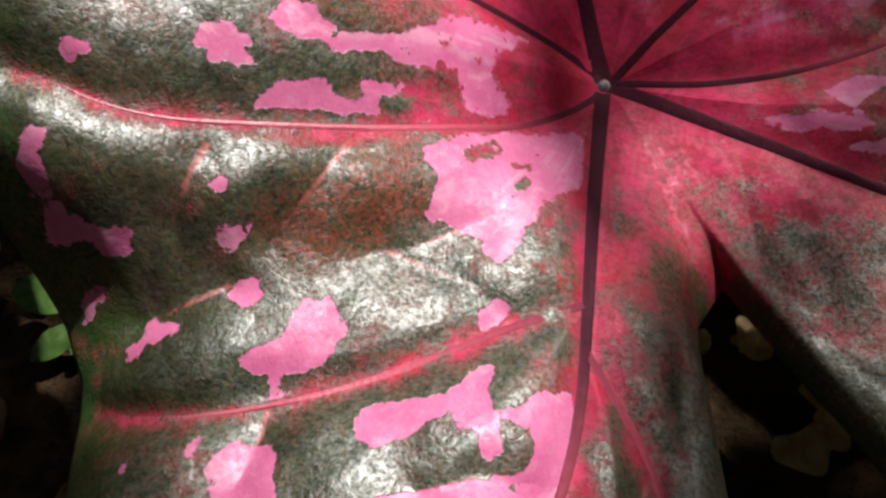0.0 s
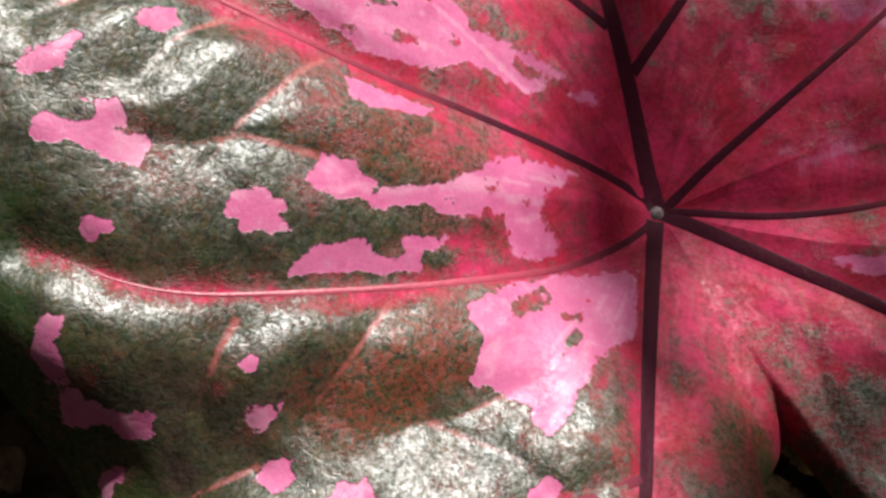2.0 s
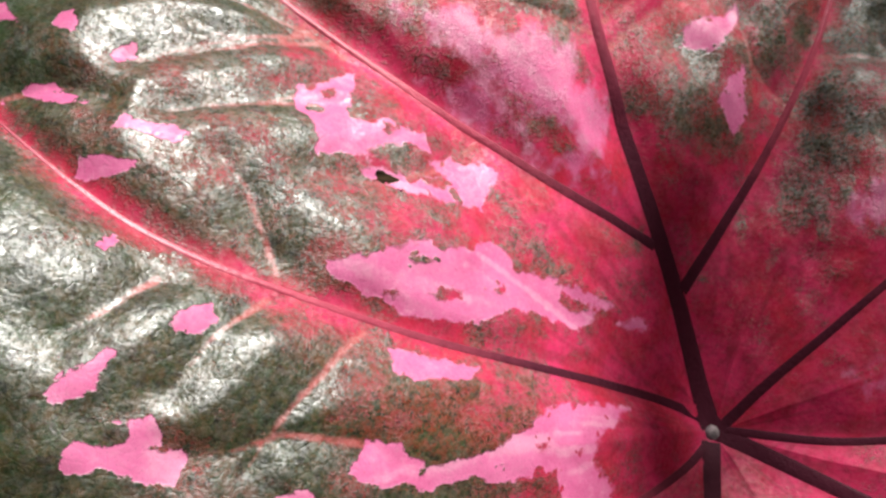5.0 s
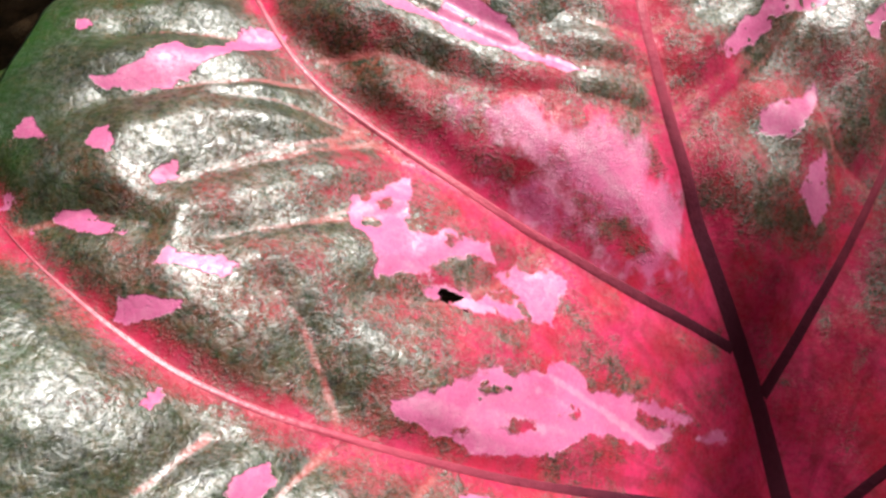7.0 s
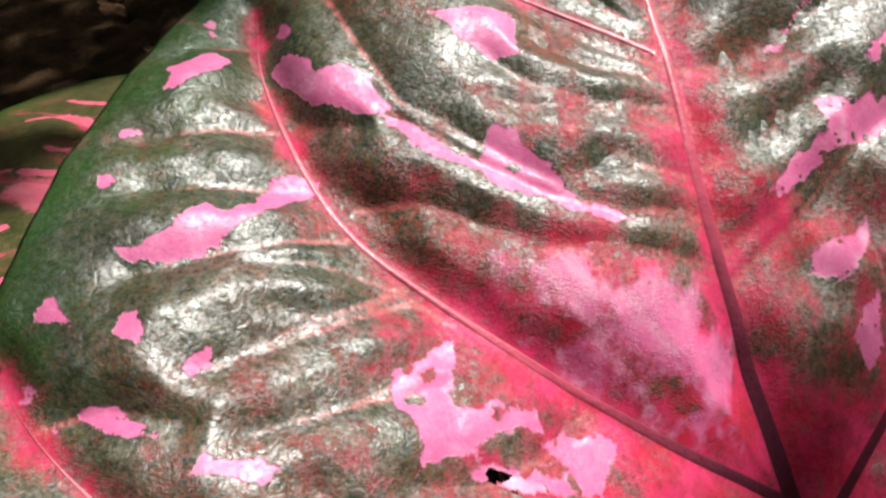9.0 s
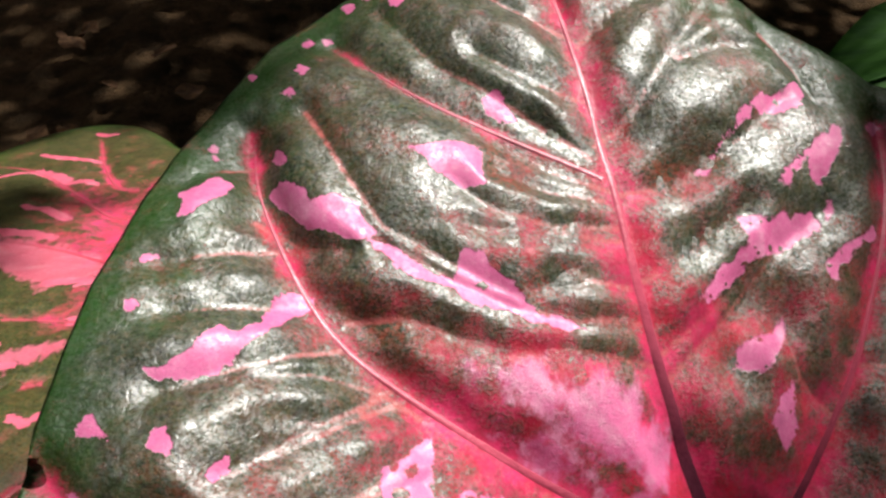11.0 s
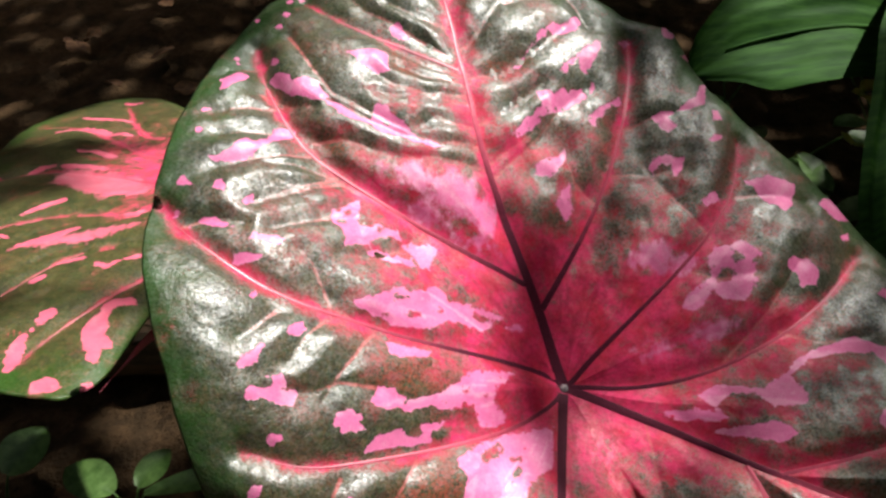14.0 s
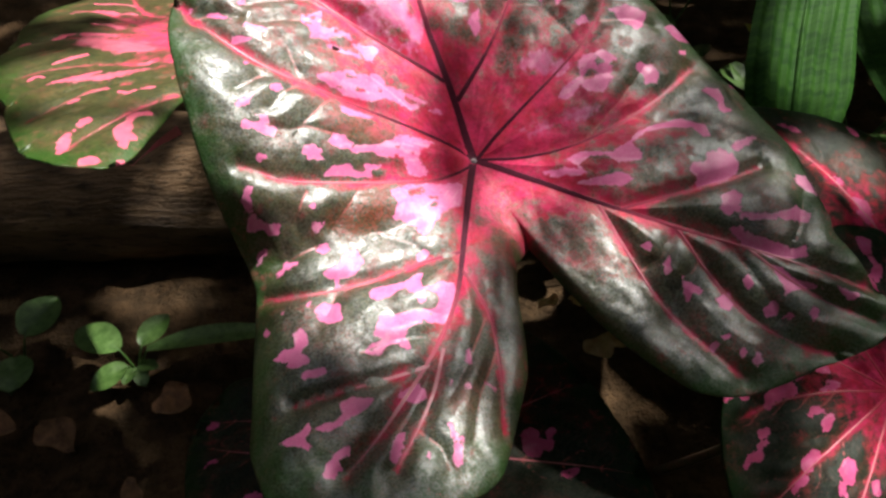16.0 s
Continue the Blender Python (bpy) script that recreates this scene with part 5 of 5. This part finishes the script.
# ---- strap leaves ----
def strap(label, spine, wide, pleats, normal, seed, foot, blunt=0.45, crisp=1.0):
    """A broad pleated blade along a spine, with a raised midrib and a stem."""
    thing = tagged(new("strap_leaf"), label, "leaf", "green strap leaves")
    thing.location = spine[0]
    o = np.array(spine[0])
    line = along(np.array(spine) - o, 0.01)
    n, m = len(line), 41
    way = np.gradient(line, axis=0)
    way /= np.linalg.norm(way, axis=1)[:, None]
    side = np.cross(way, np.array(normal))
    side /= np.linalg.norm(side, axis=1)[:, None]
    up = np.cross(side, way)
    s = np.linspace(0, 1, n)
    half = wide * np.minimum(1, (s / 0.3 + 0.05)) ** 0.6 * np.clip((1.0 - s) / blunt, 0.0, 1) ** 0.7
    a = np.linspace(-1, 1, m)
    lift = 0.25 * wide * np.abs(a) - 0.12 * wide * a**2 + 0.0016 * crisp * np.cos(a * pleats * math.pi)
    grid = line[:, None] + side[:, None] * (a[None, :, None] * half[:, None, None]) + up[:, None] * (lift[None, :, None] * (half / wide)[:, None, None] + (0.004 * ripple(s[:, None] * 8 + 0 * a[None], a[None] * 3 + 0 * s[:, None], 1.0, seed))[..., None])
    top = grid.reshape(-1, 3)
    verts = np.vstack([top, (grid - up[:, None] * 0.0007).reshape(-1, 3)])
    faces = []
    for i in range(n - 1):
        for j in range(m - 1):
            q = (i * m + j, i * m + j + 1, (i + 1) * m + j + 1, (i + 1) * m + j)
            faces.append(q)
            faces.append(tuple(x + n * m for x in q[::-1]))
    mesh_object("blade", verts.tolist(), faces, GREEN, thing)
    mesh_object("midrib", *tube([Vector(p) + Vector((0, 0, 0.0005)) for p in line[:-3]], np.linspace(0.0035, 0.001, n - 3), 6), GREEN, thing)
    end = Vector(foot) - Vector(spine[0])
    mid = Vector((0, 0, -0.1))
    mesh_object("stem", *tube([Vector((0, 0, 0)).lerp(mid, q).lerp(mid.lerp(end, q), q) for q in np.linspace(0, 1, 16)], np.linspace(0.004, 0.007, 16), 8), GREEN, thing)
    return thing


strap("broad pleated green leaf with a pale edge beside the caladium", [(0.335, 0.33, 0.31), (0.35, 0.38, 0.37), (0.362, 0.43, 0.425), (0.385, 0.50, 0.47), (0.43, 0.60, 0.51), (0.50, 0.74, 0.53)], 0.055, 9, (0.2, -0.7, 0.7), 3, (0.42, 0.38, -0.02))
strap("broad green leaf hanging over the dark ground", [(0.48, 0.62, 0.45), (0.42, 0.61, 0.475), (0.36, 0.605, 0.488), (0.30, 0.60, 0.485), (0.255, 0.595, 0.475), (0.222, 0.585, 0.458)], 0.05, 8, (0.1, -0.6, 0.8), 4, (0.46, 0.68, -0.02), 0.22, 0.2)
strap("deep green leaf in shade behind the others", [(0.50, 0.45, 0.36), (0.51, 0.55, 0.42), (0.53, 0.68, 0.44), (0.56, 0.8, 0.42)], 0.07, 8, (0.1, -0.7, 0.7), 5, (0.52, 0.42, -0.02))


# ---- small weeds ----
def leaflet(length, wide, curl, seed):
    n, m = 13, 9
    verts, faces = [], []
    for i in range(n):
        s = i / (n - 1)
        half = wide * math.sin(math.pi * min(1, s * 0.97 + 0.03)) ** 0.65
        for j in range(m):
            a = -1 + 2 * j / (m - 1)
            verts.append((s * length, a * half, 0.18 * wide * abs(a) - curl * s * s * length + 0.03 * wide * math.sin(9 * s + 3 * abs(a) + seed)))
    for i in range(n - 1):
        for j in range(m - 1):
            faces.append((i * m + j, (i + 1) * m + j, (i + 1) * m + j + 1, i * m + j + 1))
    low = [(x, y, z - 0.0006) for x, y, z in verts]
    return verts + low, faces + [tuple(q + n * m for q in f[::-1]) for f in faces]


def weed(label, at, leaves):
    """A low seedling: stems from one root, each with a rounded leaf. leaves: (yaw, tilt, stem, length, half width)."""
    thing = tagged(new("weed"), label, "plant", "small weeds")
    thing.location = at
    for n, (yaw, tilt, stem, length, wide) in enumerate(leaves):
        a = radians(yaw)
        tip = Vector((math.cos(a) * stem * 0.6, math.sin(a) * stem * 0.6, stem))
        mesh_object("stem", *tube([Vector((0, 0, -0.01)).lerp(tip, q) + Vector((0, 0, 0.1 * stem * math.sin(math.pi * q))) for q in np.linspace(0, 1, 7)], np.linspace(0.0022, 0.0012, 7), 6), WEED, thing)
        ob = mesh_object("leaf", *leaflet(length, wide, 0.3, n), WEED, thing)
        ob.matrix_basis = pose(*tip, 0, -tilt, yaw)


weed("pale green seedling with rounded leaves on dark soil", (-0.50, 0.50, 0.0), [(60, 25, 0.03, 0.062, 0.03), (-80, 15, 0.02, 0.055, 0.026), (190, 15, 0.03, 0.06, 0.022)])
weed("low green seedling with oval leaves by the log", (-0.35, 0.475, 0.0), [(150, 15, 0.03, 0.07, 0.024), (8, 14, 0.035, 0.17, 0.016), (-60, 5, 0.012, 0.03, 0.01), (215, 5, 0.015, 0.05, 0.018), (55, 25, 0.03, 0.05, 0.018), (-20, 30, 0.01, 0.03, 0.01), (-100, 25, 0.01, 0.028, 0.009)])


rng = random.Random(12)
for n in range(14):
    weed("dark green seedling standing in deep shade", (rng.uniform(0.18, 0.75), rng.uniform(0.55, 1.15), 0.0), [(rng.uniform(0, 360), rng.uniform(-10, 30), rng.uniform(0.06, 0.22), rng.uniform(0.05, 0.1), rng.uniform(0.014, 0.026)) for k in range(5)])


# ---- dry leaf litter ----
def litter(at, size, yaw, tilt, material, label):
    verts, faces = leaflet(size, size * 0.36, 0.25, yaw)
    rng = random.Random(int(yaw * 10))
    verts = [(x, y + 0.1 * size * math.sin(x / size * 7 + yaw), z + 0.12 * size * noise.noise(Vector((x / size * 3, y / size * 4, yaw)))) for x, y, z in verts]
    ob = tagged(mesh_object("dry_leaf", verts, faces, material), label, "dry leaf", "dry leaf litter")
    ob.matrix_basis = pose(*at, tilt, rng.uniform(-20, 20), yaw)
    return ob


for at, size, yaw, tilt in (((0.112, 0.178, 0.43), 0.022, 30, 10), ((0.122, 0.17, 0.437), 0.02, 120, -15), ((0.105, 0.186, 0.425), 0.016, 200, 20), ((0.133, 0.148, 0.435), 0.017, 75, 5), ((0.128, 0.135, 0.432), 0.02, 40, -10), ((0.112, 0.127, 0.437), 0.022, 20, 12)):
    litter(at, size, yaw, tilt, DRY, "crumpled tan dry leaf scrap caught under the caladium")
for at, size, yaw, tilt in (((0.362, 0.537, 0.412), 0.03, 60, 25), ((0.37, 0.529, 0.448), 0.034, 95, 40), ((0.425, 0.608, 0.42), 0.035, 110, 35)):
    litter(at, size, yaw, tilt, YELLOWED, "yellowed leaf scrap caught among the green strap leaves")
rng = random.Random(4)
for n in range(70):
    x, y = rng.uniform(-1.0, 0.12), rng.uniform(0.25, 1.8)
    litter((x, y, 0.01 + rng.uniform(0, 0.01)), rng.uniform(0.02, 0.06), rng.uniform(0, 360), rng.uniform(-25, 25), DRY_DARK if n % 17 else DRY, "curled brown dry leaf lying on the soil")


# ---- unseen tree, added so that its crown shades the ground and half of the leaf ----
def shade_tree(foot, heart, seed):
    """An unseen tree added over the leaf to block the sun, except through gaps in its crown."""
    thing = tagged(new("tree"), "unseen tree added overhead to shade the leaf and ground", "tree")
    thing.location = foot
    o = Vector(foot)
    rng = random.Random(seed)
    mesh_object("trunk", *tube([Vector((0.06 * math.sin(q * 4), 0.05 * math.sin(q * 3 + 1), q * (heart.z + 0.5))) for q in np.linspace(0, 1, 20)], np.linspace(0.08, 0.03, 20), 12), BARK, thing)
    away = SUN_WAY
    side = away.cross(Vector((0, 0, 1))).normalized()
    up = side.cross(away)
    # gaps left where sun should reach the large leaf (mm from its hub): x, y, half width, half height
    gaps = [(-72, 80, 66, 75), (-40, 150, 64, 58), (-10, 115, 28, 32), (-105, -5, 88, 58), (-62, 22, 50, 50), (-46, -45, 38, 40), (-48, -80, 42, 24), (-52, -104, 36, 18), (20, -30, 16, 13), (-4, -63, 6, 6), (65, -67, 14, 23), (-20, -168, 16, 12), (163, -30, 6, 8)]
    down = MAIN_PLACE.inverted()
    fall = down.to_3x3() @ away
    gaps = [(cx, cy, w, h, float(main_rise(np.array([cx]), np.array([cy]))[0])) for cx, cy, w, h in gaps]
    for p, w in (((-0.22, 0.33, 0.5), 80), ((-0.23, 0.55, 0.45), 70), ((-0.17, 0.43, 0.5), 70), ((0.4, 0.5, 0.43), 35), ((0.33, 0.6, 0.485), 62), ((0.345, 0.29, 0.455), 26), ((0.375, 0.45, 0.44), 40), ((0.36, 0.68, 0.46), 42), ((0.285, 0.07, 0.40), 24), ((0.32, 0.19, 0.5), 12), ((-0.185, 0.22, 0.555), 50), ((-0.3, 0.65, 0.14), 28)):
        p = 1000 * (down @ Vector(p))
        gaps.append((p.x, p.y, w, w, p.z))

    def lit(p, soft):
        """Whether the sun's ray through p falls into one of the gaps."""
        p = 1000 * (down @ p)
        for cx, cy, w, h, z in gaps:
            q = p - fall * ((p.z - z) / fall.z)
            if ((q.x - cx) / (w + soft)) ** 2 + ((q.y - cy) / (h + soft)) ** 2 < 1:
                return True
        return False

    verts, faces = [], []
    for n in range(40500):
        # large leaves block the sun all round; tiny ones thin it over the large leaf
        small_leaf = n >= 12500
        x, y, long = (rng.uniform(-0.45, 0.45), rng.uniform(-0.45, 0.45), rng.uniform(0.010, 0.016)) if small_leaf else (rng.uniform(-2.0, 1.6), rng.uniform(-1.7, 1.3), rng.uniform(0.05, 0.10))
        high, m = rng.uniform(-0.3, 1.0), Euler((rng.uniform(-0.7, 0.7), rng.uniform(-0.7, 0.7), rng.uniform(0, 6.3))).to_matrix()
        out = math.hypot((x + 0.2) / 1.8, (y + 0.2) / 1.5) + 0.25 * noise.noise(Vector((2.2 * x, 2.2 * y, 3.0)))
        c = heart + side * x + up * y
        q = 1000 * (down @ c)
        q -= fall * (q.z / fall.z)
        if not small_leaf and -240 < q.x < 270 and -270 < q.y < 270 or small_leaf and ((q.x - 50) / 80) ** 2 + ((q.y - 36) / 58) ** 2 < 1 and rng.random() < 0.6:
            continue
        if out > 1 or lit(c, 380 * long if small_leaf else 600 * long):
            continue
        c += away * (0.75 * high * (1.05 - out * out)) - o
        k = len(verts)
        for px, py, pz in ((-0.5, 0, 0), (-0.2, 0.22, 0.03), (0.2, 0.2, 0.02), (0.5, 0, -0.06), (0.2, -0.2, 0.02), (-0.2, -0.22, 0.03)):
            verts.append(c + m @ Vector((px, py, pz)) * long * 1.3)
        faces.append(tuple(range(k, k + 6)))
    for n in range(24):
        a = rng.uniform(0, 6.3)
        tip = heart - o + side * 1.1 * math.cos(a) + up * 1.1 * math.sin(a) + away * 0.6
        root = Vector((0, 0, heart.z * rng.uniform(0.75, 1.0)))
        spine = [root.lerp(tip, q) + Vector((0, 0, 0.15 * math.sin(math.pi * q))) for q in np.linspace(0, 1, 24)]
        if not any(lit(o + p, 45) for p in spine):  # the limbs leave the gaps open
            mesh_object("limb", *tube(spine, np.linspace(0.02, 0.005, 24), 7), BARK, thing)
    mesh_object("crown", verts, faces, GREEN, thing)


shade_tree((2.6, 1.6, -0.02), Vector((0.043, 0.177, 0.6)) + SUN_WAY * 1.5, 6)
